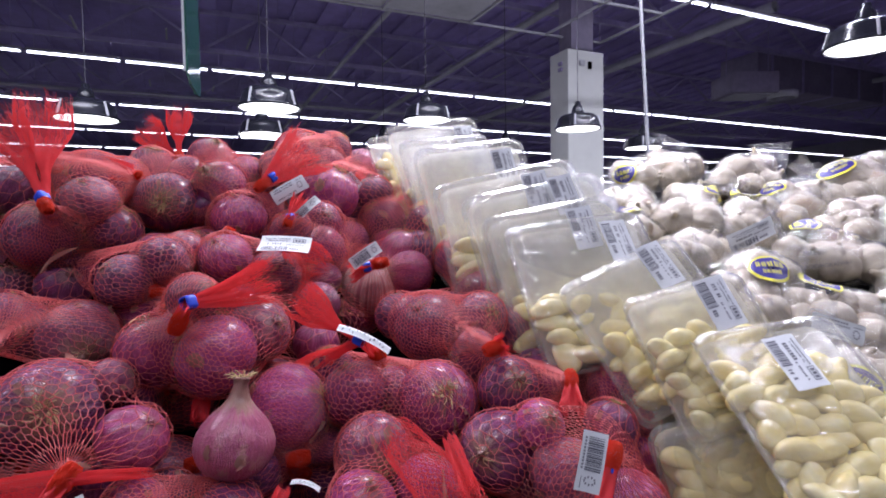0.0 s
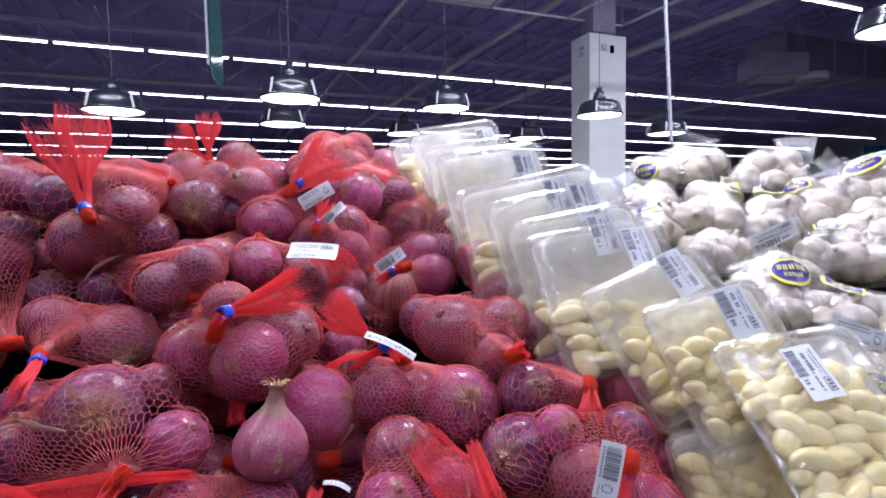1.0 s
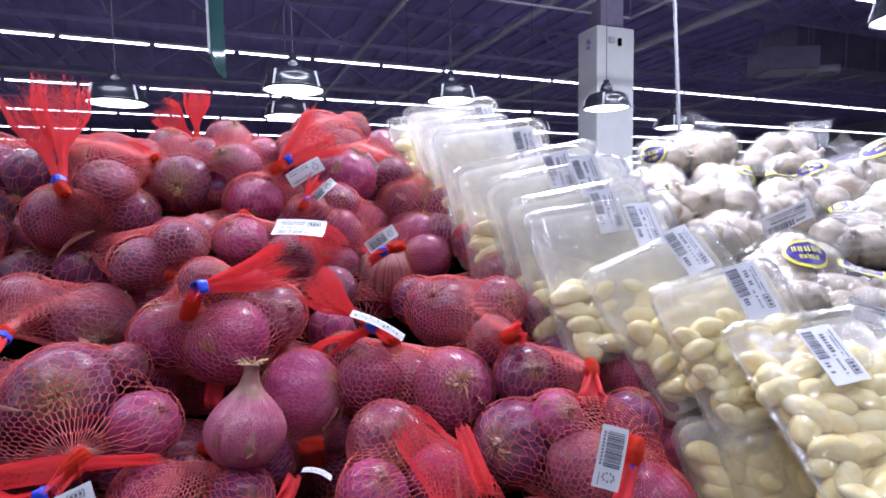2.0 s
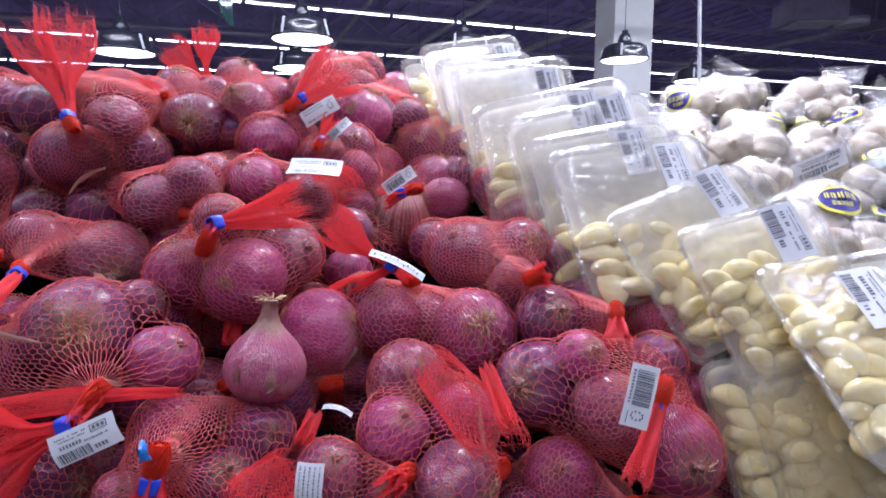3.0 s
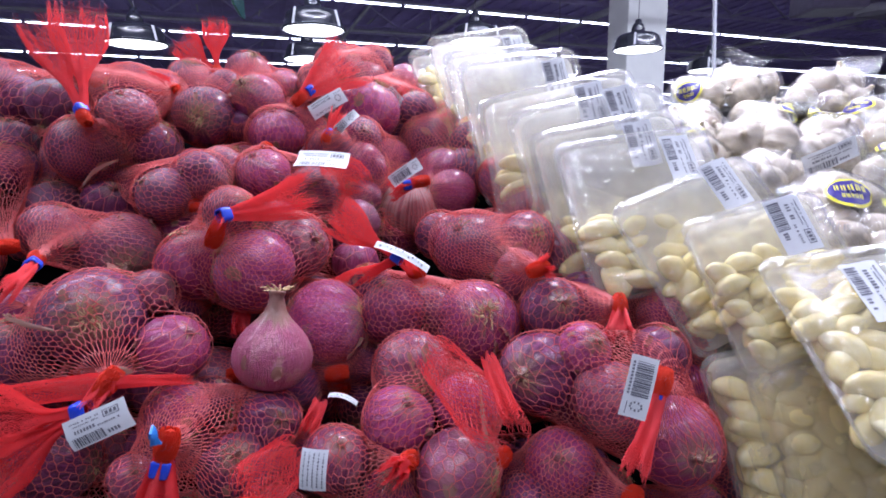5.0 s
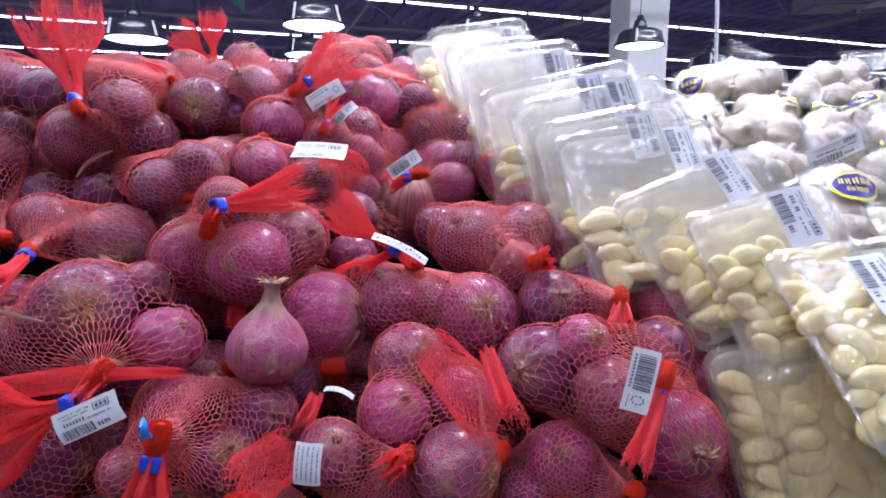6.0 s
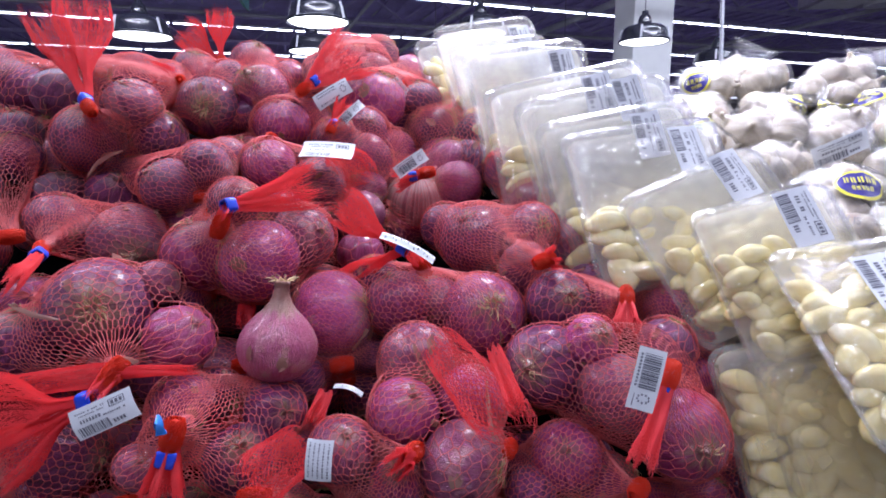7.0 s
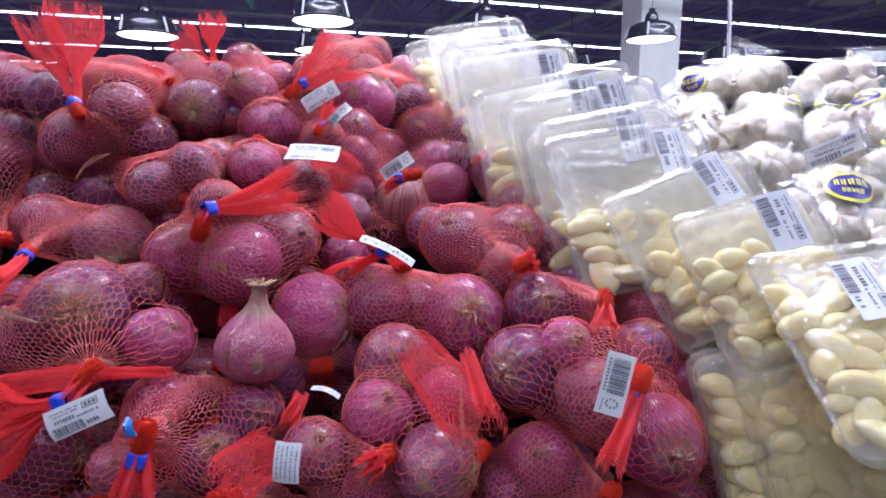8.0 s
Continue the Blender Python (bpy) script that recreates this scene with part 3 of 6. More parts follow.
def onion_bag(onions, knot, tail=(), tail_from=None, clip=None, clip_size=1.0, label="", cols=44, rows=52, seed=0, tags=(), thick=0.0004, tab=None, folds=()):
    """onions: (x, y, z, radius, axis of the neck, kind). The net is drawn round them and gathered at the knot."""
    base = min(o[2] - o[3] for o in onions)
    mid = np.array([o[:3] for o in onions]).mean(0)
    top = tagged(new("onion_bag"), label or "red net bag full of purple onions in the pile", "onion bag", "onion bags")
    top.location = (mid[0], mid[1], base)
    away = Matrix.Translation((-mid[0], -mid[1], -base))
    rng = np.random.default_rng(100 + seed)
    for k, (x, y, z, r, ax, ay, az, kind) in enumerate(onions):
        me = PALE if kind == "pale" else ONIONS[kind][int(rng.integers(len(SHAPES)))]
        m = to_axis((x, y, z), (ax, ay, az), (r, r, r), rng.uniform(0, 6.28))
        child("onion", me, top, NOTES.get(kind, ""), away @ m)
    knot = np.array(knot)
    centres = np.array([o[:3] for o in onions] + [tuple(knot)])
    radii = np.array([o[3] * 1.015 for o in onions] + [0.006])
    middle = (centres[:-1] * radii[:-1, None] ** 2).sum(0) / (radii[:-1] ** 2).sum()
    p, u, v = frame_of(knot - middle)
    pts = np.zeros((rows, cols, 3))
    ph = rng.uniform(0, 6.28, 5)
    for i in range(rows):
        step = (i // 2) + (0.4 if i % 2 else 0.0)
        f = 0.03 + (math.pi - 0.12) * (step / (rows / 2)) ** 0.95
        a = (np.arange(cols) + 0.5 * (((i + 1) // 2) % 2) + 0.10 * rng.normal(size=cols)) * 2 * np.pi / cols
        # the meshes bunch up here and stretch there
        a = a + 0.30 * np.sin(a + ph[0] + 1.3 * f) + 0.10 * np.sin(3 * a + ph[1] + 2 * f)
        f = f + 0.008 * rng.normal(size=cols) + 0.13 * math.sin(f) * np.sin(2 * a + ph[2]) + 0.05 * math.sin(f) * np.sin(5 * a + ph[3])
        f = np.clip(f, 0.02, 3.1)
        dirs = np.cos(f)[:, None] * p + np.sin(f)[:, None] * (np.cos(a)[:, None] * u + np.sin(a)[:, None] * v)
        pts[i] = middle + dirs * (wrap_distance(dirs, centres, radii, middle, 0.5) + 0.0012)[:, None]
    nv, nf = strands(pts.reshape(-1, 3), honeycomb(rows, cols), thick)
    shift = np.array([mid[0], mid[1], base])
    child("net", mesh_of("net", nv - shift, nf, NET), top, "fine red plastic netting")
    pull = np.array(tail_from if tail_from is not None else tail[0][:3] if len(tail) else knot + u) - knot
    child("knot", KNOT, top, "tight red bunch of net", away @ to_axis(knot, pull, (0.0078, 0.0078, 0.0115), seed))
    if tail_from is not None:
        # the neck between the knot and the clip
        net_tail(top, knot, tail_from, 0.011, cols=60, rows=16, seed=seed + 5, start=0.0065).matrix_basis = away
    for k, lobe in enumerate(tail):
        begin, end = np.array(knot if tail_from is None else tail_from), np.array(lobe[:3])
        net_tail(top, begin, end, lobe[3], seed=seed + 11 * k, brush=len(tail) > 1).matrix_basis = away
        if clip is not None and k == 0:
            d = end - begin
            d /= np.linalg.norm(d)
            child("clip", CLIP, top, "bright blue plastic clip", away @ to_axis(begin + d * clip, d, (0.0068 * clip_size, 0.0068 * clip_size, 0.0055 * clip_size), seed))
    for k, (p0, p1, wide) in enumerate(folds):
        # a loose fold of the net lying over the bag
        ob = net_tail(top, p0, p1, wide, cols=44, rows=30, seed=seed + 31 * (k + 1), fold=True)
        ob.name = "net_fold"
        ob.matrix_basis = away
    if tab is not None:
        child("tab", TAB, top, "light blue twisted plastic tab", away @ to_axis(tab, (-0.1, -0.2, 1.0), (0.0042, 0.0042, 0.0042), 0.4))
    for k, (at, tu, tv, bars, curl) in enumerate(tags):
        paper_label(top, at, tu, tv, bars, curl, seed * 7 + k).matrix_basis = away
    return top


def skin_scrap(a, b, wide, bow, seed):
    """A torn, curled strip of dry onion skin lying on the pile from a to b."""
    rng = np.random.default_rng(seed)
    a, b = np.array(a), np.array(b)
    mid, d = (a + b) / 2, b - a
    eye = np.array([0.0, 0.0, EYE]) - mid
    side = np.cross(d, eye)
    side /= np.linalg.norm(side)
    up = eye / np.linalg.norm(eye)
    pts, rows, cols = [], 15, 5
    edge = rng.uniform(0.75, 1.2, (rows, 2))
    for lift in (0.0, 0.0003):
        for i in range(rows):
            s = i / (rows - 1)
            body = math.sin(math.pi * min(max(s, 0.06), 0.94)) ** 0.5
            for j in range(cols):
                q = 2 * j / (cols - 1) - 1
                w = wide * body * q * edge[i, 0 if q < 0 else 1]
                curl = 0.5 * wide * q * q * math.cos(3 * s + seed) + 0.12 * wide * math.sin(9 * s + seed)
                pts.append(a + d * s + side * (w + bow * math.sin(math.pi * s)) + up * (curl + lift) - mid)
    f = grid_faces(rows, cols, wrap=False)
    ob = new("skin_scrap", mesh_of("skin_scrap", pts, np.concatenate([f, f[:, ::-1] + rows * cols]), FLAKE))
    ob.location = mid
    return tagged(ob, "curled dry tan scrap of onion skin on the pile", "skin scrap", "skin scraps")


# ---- peeled garlic ----


def clove_mesh(seed):
    """A plump peeled clove: rounded back, two soft flats, cut root end and a blunt tip."""
    rng = np.random.default_rng(seed)
    prof = [(0.02, -0.95), (0.26, -0.955), (0.36, -0.91), (0.55, -0.74), (0.7, -0.48), (0.78, -0.16), (0.78, 0.14), (0.71, 0.42), (0.57, 0.68), (0.39, 0.88), (0.2, 1.01), (0.02, 1.06)]
    flats = rng.uniform(-0.3, 0.3, 2) + (2.0, 4.2)

    def wedge(a, k):
        return 1 - sum(rng_amp * np.maximum(0, np.cos(a - q)) ** 3 for q, rng_amp in zip(flats, (0.2, 0.24)))

    v, f = lathe(prof, 18, wedge)
    v[:, 0] += 0.2 * (1 - v[:, 2] ** 2) + rng.uniform(-0.04, 0.04)
    v[:, 1] += 0.07 * np.sin(2.5 * v[:, 2] + seed)
    return mesh_of("clove", v, f, CLOVE)


CLOVES = [clove_mesh(k) for k in range(6)]


def rounded_loop(w, h, r, n=6):
    """Points round a rectangle with round corners, lying from (0, 0) to (w, -h)."""
    out = []
    for cx, cy, a0 in ((w - r, -r, 0), (r, -r, 90), (r, -h + r, 180), (w - r, -h + r, 270)):
        for k in range(n + 1):
            a = radians(a0 + 90 * k / n)
            out.append((cx + r * math.cos(a), cy + r * math.sin(a)))
    return out


TRAY_W, TRAY_H = 0.15, 0.205


def tray_shells():
    """The blister with its flange, and the lid sheet with a raised middle; front is +z."""
    def rings(spec):
        pts = []
        for inset, z, r in spec:
            for x, y in rounded_loop(TRAY_W - 2 * inset, TRAY_H - 2 * inset, r):
                pts.append((x + inset, y - inset, z))
        n = len(rounded_loop(1, 1, 0.1))
        f = [tuple(q) for q in grid_faces(len(spec), n)]
        last = (len(spec) - 1) * n
        return pts, f, list(range(last, last + n))

    # front blister
    p, f, cap = rings([(0.0, 0.0, 0.018), (0.0, 0.0015, 0.018), (0.0045, 0.002, 0.015), (0.006, 0.005, 0.016), (0.007, 0.013, 0.017), (0.011, 0.0168, 0.017), (0.016, 0.0178, 0.014), (0.019, 0.0168, 0.012), (0.03, 0.017, 0.01)])
    front = bpy.data.meshes.new("lid")
    front.from_pydata(p, [], f + [tuple(cap)])
    # back blister
    p, f, cap = rings([(0.0, -0.0005, 0.018), (0.0045, -0.001, 0.015), (0.007, -0.008, 0.016), (0.012, -0.012, 0.016), (0.02, -0.0125, 0.012)])
    back = bpy.data.meshes.new("tray")
    back.from_pydata(p, [], f + [tuple(cap)])
    n = len(rounded_loop(1, 1, 0.1))
    for me, face in ((front, TRAY), (back, TRAY_BACK)):
        me.materials.append(face)
        me.materials.append(TRAY_RIM)
        # flange and shoulder are thicker
        rim = [0] * len(me.polygons)
        rim[: 2 * n] = [1] * (2 * n)
        if me is front:
            rim[4 * n : 6 * n] = [1] * (2 * n)
        me.polygons.foreach_set("material_index", rim)
        me.polygons.foreach_set("use_smooth", [True] * len(me.polygons))
        me.update()
    return front, back


LID, BLISTER = tray_shells()
MISTED_LID = LID.copy()
MISTED_LID.materials[0] = TRAY_MIST


def garlic_tray(origin, u, v, fill=0.6, label_at=(0.66, 0.2), seed=0, tag=True, wide=1.0, long=1.0, misted=False):
    """origin: its upper left corner; u along the upper edge, v down the side."""
    u, v = Vector(u).normalized(), Vector(v)
    v = (v - u * v.dot(u)).normalized()
    n = u.cross(-v)
    m = Matrix((u, -v, n)).transposed().to_4x4()
    m.translation = origin
    m = m @ Matrix.Diagonal((wide, long, 1, 1))
    top = tagged(new("garlic_tray"), "clear plastic tray of peeled garlic cloves with white label", "garlic tray", "peeled garlic trays")
    top.matrix_basis = m
    child("tray", BLISTER, top)
    child("lid", MISTED_LID if misted else LID, top, "misted clear lid" if misted else "")
    rng = np.random.default_rng(500 + seed)
    # cloves heap in the lower part in two layers, higher on one side than on the other
    slope = rng.uniform(-0.2, 0.3)
    for layer in (0, 1):
        y = TRAY_H - 0.022 - 0.009 * layer
        while y > TRAY_H * (0.94 - fill):
            x = 0.02 + rng.uniform(0, 0.012)
            while x < TRAY_W - 0.018:
                r = rng.uniform(0.0126, 0.0158)
                edge = TRAY_H * (1 - fill) + slope * (x - TRAY_W / 2) + rng.uniform(-0.012, 0.012)
                if y > edge:
                    at = (x + rng.uniform(-0.004, 0.004), -(y + rng.uniform(-0.005, 0.005)), 0.0156 - 0.92 * r - rng.uniform(0, 0.005) - 0.011 * layer)
                    tilt = Euler((rng.uniform(1.25, 1.9), rng.uniform(-0.5, 0.5), rng.normal(0.9, 1.0)))
                    q = Matrix.LocRotScale(at, tilt, (r * 1.06, r * rng.uniform(0.92, 1.08), r * rng.uniform(1.1, 1.42)))
                    child("clove", CLOVES[int(rng.integers(6))], top, "", q)
                x += rng.uniform(0.0215, 0.029)
            y -= rng.uniform(0.018, 0.023)
    if tag:
        lu, lv = Vector((0.0, -0.029 / long, 0)), Vector((-0.0175 / wide, 0, 0))
        ob_at = Vector((label_at[0] * TRAY_W, -label_at[1] * TRAY_H, 0.0186))
        sheet = paper_label(top, m @ ob_at, m.to_3x3() @ lu, m.to_3x3() @ lv, "price", 0.0, 900 + seed)
        sheet.matrix_parent_inverse = m.inverted()
    return top


# ---- garlic bulbs in film bags ----


def bulb_mesh(seed):
    rng = np.random.default_rng(seed)
    prof = []
    for k in range(14):
        f = math.pi * (k + 0.4) / 14.6
        z, r = -math.cos(f), math.sin(f) ** 0.9
        prof.append((r, 0.82 * z))
    prof = [(0.003, prof[0][1] + 0.03)] + prof
    for r, z in ((0.2, 0.88), (0.14, 1.0), (0.12, 1.15), (0.11, 1.25), (0.01, 1.26)):
        prof.append((r, z))
    n = int(rng.integers(7, 10))
    ph = rng.uniform(0, 6.28)
    v, f = lathe(prof, 32, lambda a, k: 1 + (0.14 * np.abs(np.cos(n * a / 2 + ph)) ** 0.7 - 0.09 + 0.05 * np.cos(2 * a + ph)) * (1 if k < 0.72 else 0.4))
    return mesh_of("bulb", v, f, GARLIC)


BULBS = [bulb_mesh(60 + k) for k in range(4)]


def text_points(words, height):
    """Outline mesh of a word in the built-in font: points and triangles, middle at the origin."""
    cu = bpy.data.curves.new("word", "FONT")
    cu.body, cu.size, cu.align_x, cu.align_y = words, height, "CENTER", "CENTER"
    ob = new("word", cu)
    bpy.context.view_layer.update()
    me = bpy.data.meshes.new_from_object(ob.evaluated_get(bpy.context.evaluated_depsgraph_get()))
    pts = np.array([v.co[:2] for v in me.vertices]).reshape(-1, 2)
    polys = [tuple(p.vertices) for p in me.polygons]
    bpy.data.objects.remove(ob)
    bpy.data.curves.remove(cu)
    bpy.data.meshes.remove(me)
    return pts, polys


def garlic_bag(bulbs, knot, logos=(), words=(), seed=0, label="", tags=(), flap=None):
    """bulbs: (x, y, z, radius, axis). logos: (direction, half width, turn). words: (direction, text, height, turn)."""
    base = min(b[2] - b[3] for b in bulbs)
    mid = np.array([b[:3] for b in bulbs]).mean(0)
    top = tagged(new("garlic_bag"), label or "clear film bag of white garlic bulbs in the pile", "garlic bag", "garlic bags")
    top.location = (mid[0], mid[1], base)
    away = Matrix.Translation((-mid[0], -mid[1], -base))
    rng = np.random.default_rng(300 + seed)
    for x, y, z, r, ax, ay, az in bulbs:
        child("bulb", BULBS[int(rng.integers(4))], top, "", away @ to_axis((x, y, z), (ax, ay, az), (r, r, r), rng.uniform(0, 6.28)))
    knot = np.array(knot)
    centres = np.array([b[:3] for b in bulbs] + [tuple(knot)])
    radii = np.array([b[3] * 1.03 for b in bulbs] + [0.01])
    middle = (centres[:-1] * radii[:-1, None] ** 2).sum(0) / (radii[:-1] ** 2).sum()
    p, u, v = frame_of(knot - middle)
    rows, cols = 40, 64

    def sheet(dirs, lift):
        d = wrap_distance(dirs, centres, radii, middle, 0.35)
        crease = np.array([noise.noise(Vector(q) * 5.0 + Vector((seed, 0, 0))) + 0.5 * noise.noise(Vector(q) * 11.0) for q in dirs])
        return middle + dirs * (d + 0.002 + lift + 0.0022 * crease)[:, None]

    f = 0.02 + (math.pi - 0.06) * np.arange(rows) / (rows - 1)
    a = np.arange(cols) * 2 * np.pi / cols
    ff, aa = np.meshgrid(f, a, indexing="ij")
    dirs = (np.cos(ff)[..., None] * p + np.sin(ff)[..., None] * (np.cos(aa)[..., None] * u + np.sin(aa)[..., None] * v)).reshape(-1, 3)
    shift = np.array([mid[0], mid[1], base])
    film = child("film", mesh_of("film", sheet(dirs, 0) - shift, grid_faces(rows, cols), FILM), top, "thin crinkled clear film")
    # the loose, crumpled mouth of the bag
    out, w, long, broad = knot - middle, 0.035, 0.05, 0.007
    if flap is not None:
        # an empty corner of film that stands up to a point
        out = np.array(flap) - knot
        long, broad, w = np.linalg.norm(out), 0.06, -0.05
    out /= np.linalg.norm(out)
    across = np.cross(out, np.array([0.0, 0.0, EYE]) - knot)
    across /= np.linalg.norm(across)
    deep = np.cross(across, out)
    pts = []
    for i in range(9):
        t = i / 8
        for j in range(28):
            q = j * 2 * math.pi / 28
            rad = broad + w * t
            s = math.cos(q) * rad * (1 + 0.25 * noise.noise(Vector((j, i * 0.6, seed))))
            e = math.sin(q) * (0.006 + 0.005 * t) + 0.006 * t * math.sin(4 * q + seed)
            pts.append(knot + out * (long * t * (1 + 0.15 * t * math.sin(3 * q + seed))) + across * s + deep * e)
    child("mouth", mesh_of("mouth", np.array(pts) - shift, grid_faces(9, 28), FILM), top, "loose crumpled film end")

    def patch_frame(direction, turn):
        d = np.array(direction, float)
        d /= np.linalg.norm(d)
        right = np.cross(d, (0, 0, 1.0))
        right /= -np.linalg.norm(right)
        up = np.cross(d, right)
        if up[2] < 0:
            up = -up
        c, s = math.cos(turn), math.sin(turn)
        reach = wrap_distance(d[None], centres, radii, middle, 0.35)[0]
        return d * reach, c * right + s * up, c * up - s * right

    def lay(points, fr, lift):
        d, right, up = fr
        q = d + points[:, :1] * right + points[:, 1:2] * up
        q /= np.linalg.norm(q, axis=1, keepdims=True)
        return sheet(q, lift) - shift

    def disc(rx, ry, rings=6, cols=28):
        pts = [(rx * k / rings * math.cos(t), ry * k / rings * math.sin(t)) for k in range(1, rings + 1) for t in np.arange(cols) * 2 * np.pi / cols]
        return np.array([(0.0, 0.0)] + pts), np.array([(0, 1 + j, 1 + (j + 1) % cols) for j in range(cols)]), grid_faces(rings, cols) + 1

    for direction, half, turn in logos:
        fr = patch_frame(direction, turn)
        ring_pts, tri, quad = disc(half * 1.16, half * 0.86)
        child("logo", mesh_of("logo", lay(ring_pts, fr, 0.0008), [tri, quad], LOGO_YELLOW, slots=[0, 0]), film, "yellow-edged dark blue oval print")
        pts, tri, quad = disc(half, half * 0.7)
        child("logo_field", mesh_of("logo_field", lay(pts, fr, 0.0014), [tri, quad], LOGO_BLUE, slots=[0, 0]), film)
        bv, bf = [], []
        for row, (y0, y1, n, wide) in enumerate(((0.02, 0.36, 5, 0.72), (-0.38, -0.14, 5, 0.46))):
            for k in range(n):
                cx = half * wide * (-1 + (2 * k + 1) / n)
                hw = half * wide / n * 0.62
                for x0, x1 in ((cx - hw, cx - hw * 0.3), (cx + hw * 0.3, cx + hw)):
                    m = len(bv)
                    bv += [(x0, half * y0), (x1, half * y0), (x1, half * y1), (x0, half * y1)]
                    bf.append((m, m + 1, m + 2, m + 3))
        child("logo_writing", mesh_of("logo_writing", lay(np.array(bv), fr, 0.0021), np.array(bf), LOGO_YELLOW), film)
    for direction, text, height, turn in words:
        fr = patch_frame(direction, turn)
        pts, polys = text_points(text, height)
        me = bpy.data.meshes.new("print")
        me.from_pydata([tuple(q) for q in lay(pts, fr, 0.0012)], [], polys)
        me.materials.append(INK)
        child("print", me, film, "dark printed words")
    for k, (at, tu, tv, bars, curl) in enumerate(tags):
        paper_label(top, at, tu, tv, bars, curl, 700 + seed * 7 + k).matrix_basis = away
    return top


# ---- the hall ----


def structure(name, bm, mat, label):
    me = bpy.data.meshes.new(name)
    bm.to_mesh(me)
    bm.free()
    me.materials.append(mat)
    return tagged(new(name, me), label, kind="structure")


structure("floor", box(-22, 40, -16, 50, -0.2, 0.0), FLOOR, "pale polished floor of the shop hall")
structure("wall_north", box(-22, 40, 50, 50.3, 0, 6.6), WALL, "plain far wall of the shop hall")
structure("wall_south", box(-22, 40, -16.3, -16, 0, 6.6), WALL, "plain wall of the shop hall")
structure("wall_west", box(-22.3, -22, -16.3, 50.3, 0, 6.6), WALL, "plain side wall of the shop hall")
structure("wall_east", box(40, 40.3, -16.3, 50.3, 0, 6.6), WALL, "plain side wall of the shop hall")
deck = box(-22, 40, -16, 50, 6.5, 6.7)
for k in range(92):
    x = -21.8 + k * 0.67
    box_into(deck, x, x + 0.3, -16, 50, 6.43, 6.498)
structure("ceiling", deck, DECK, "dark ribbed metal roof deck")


def bar_between(bm, a, b, w, h):
    """A square bar from a to b."""
    a, b = Vector(a), Vector(b)
    d = (b - a).normalized()
    side = d.cross(Vector((0, 0, 1))) if abs(d.z) < 0.95 else Vector((1, 0, 0))
    side.normalize()
    up = side.cross(d)
    vs = []
    for p in (a, b):
        for s, t in ((-1, -1), (1, -1), (1, 1), (-1, 1)):
            vs.append(bm.verts.new(p + side * (s * w / 2) + up * (t * h / 2)))
    for q in ((0, 1, 2, 3), (7, 6, 5, 4), (0, 4, 5, 1), (1, 5, 6, 2), (2, 6, 7, 3), (3, 7, 4, 0)):
        bm.faces.new([vs[k] for k in q])
    return bm


def roof_truss(x0, y, x1):
    top = tagged(new("roof_truss"), "dark steel lattice truss under the roof deck", "roof truss", "roof trusses")
    top.location = (x0, y, 5.5)
    n = int((x1 - x0) / 1.2)
    part("top_chord", bar_between(bmesh.new(), (0, 0, 0.9), (x1 - x0, 0, 0.9), 0.1, 0.1), STEEL, top)
    part("bottom_chord", bar_between(bmesh.new(), (0, 0, 0.0), (x1 - x0, 0, 0.0), 0.1, 0.1), STEEL, top)
    for k in range(n):
        za, zb = (0.85, 0.05) if k % 2 else (0.05, 0.85)
        part("strut", bar_between(bmesh.new(), (k * 1.2, 0, za), ((k + 1) * 1.2, 0, zb), 0.05, 0.05), STEEL, top)
    return top


for y in (9.2, 14.2, 19.0, 24.0):
    roof_truss(-14, y, 28)


def tube_light():
    top = tagged(new("tube_light"), "bright white fluorescent batten hung in a row", "tube light", "tube lights")
    part("housing", box(-0.73, 0.73, -0.03, 0.03, 0.026, 0.075, 0.006), PALE_STEEL, top)
    prof = [(0.004, -0.715), (0.017, -0.712), (0.017, 0.712), (0.004, 0.715)]
    v, f = lathe(prof, 10)
    child("tube", mesh_of("tube", v[:, [2, 0, 1]], f, TUBE_GLOW), top, "glowing white tube")
    part("bracket", bar_between(bmesh.new(), (0, -0.32, 0.62), (0, 0.36, 0.62), 0.035, 0.02), PALE_STEEL, top, "thin pale mounting strip")
    for s in (-0.6, 0.6):
        part("hanger", bar_between(bmesh.new(), (s, 0, 0.07), (s, 0, 2.0), 0.008, 0.008), STEEL, top)
    return top


first = tube_light()
first.location = (-4.0, 12.12, 4.5)
SKEW = 0.027
TUBE_ROWS = ((12.12, -7.0, 24), (16.33, -10.6, 27), (20.65, -10.4, 28), (24.85, -13.5, 31), (29.1, -14.8, 32), (33.4, -16.0, 33))
for y, x0, n in TUBE_ROWS:
    for k in range(n):
        x = x0 + 0.55 + 1.525 * k
        if y == 12.12 and k == 0:
            first.matrix_basis = pose(x, y + SKEW * x, 4.5, 0, 0, math.degrees(SKEW))
        else:
            copy_thing(first, pose(x, y + SKEW * x, 4.5, 0, 0, math.degrees(SKEW)))
for x in (6.35, 7.87, 9.25):
    copy_thing(first, pose(x, 5.9, 4.5))


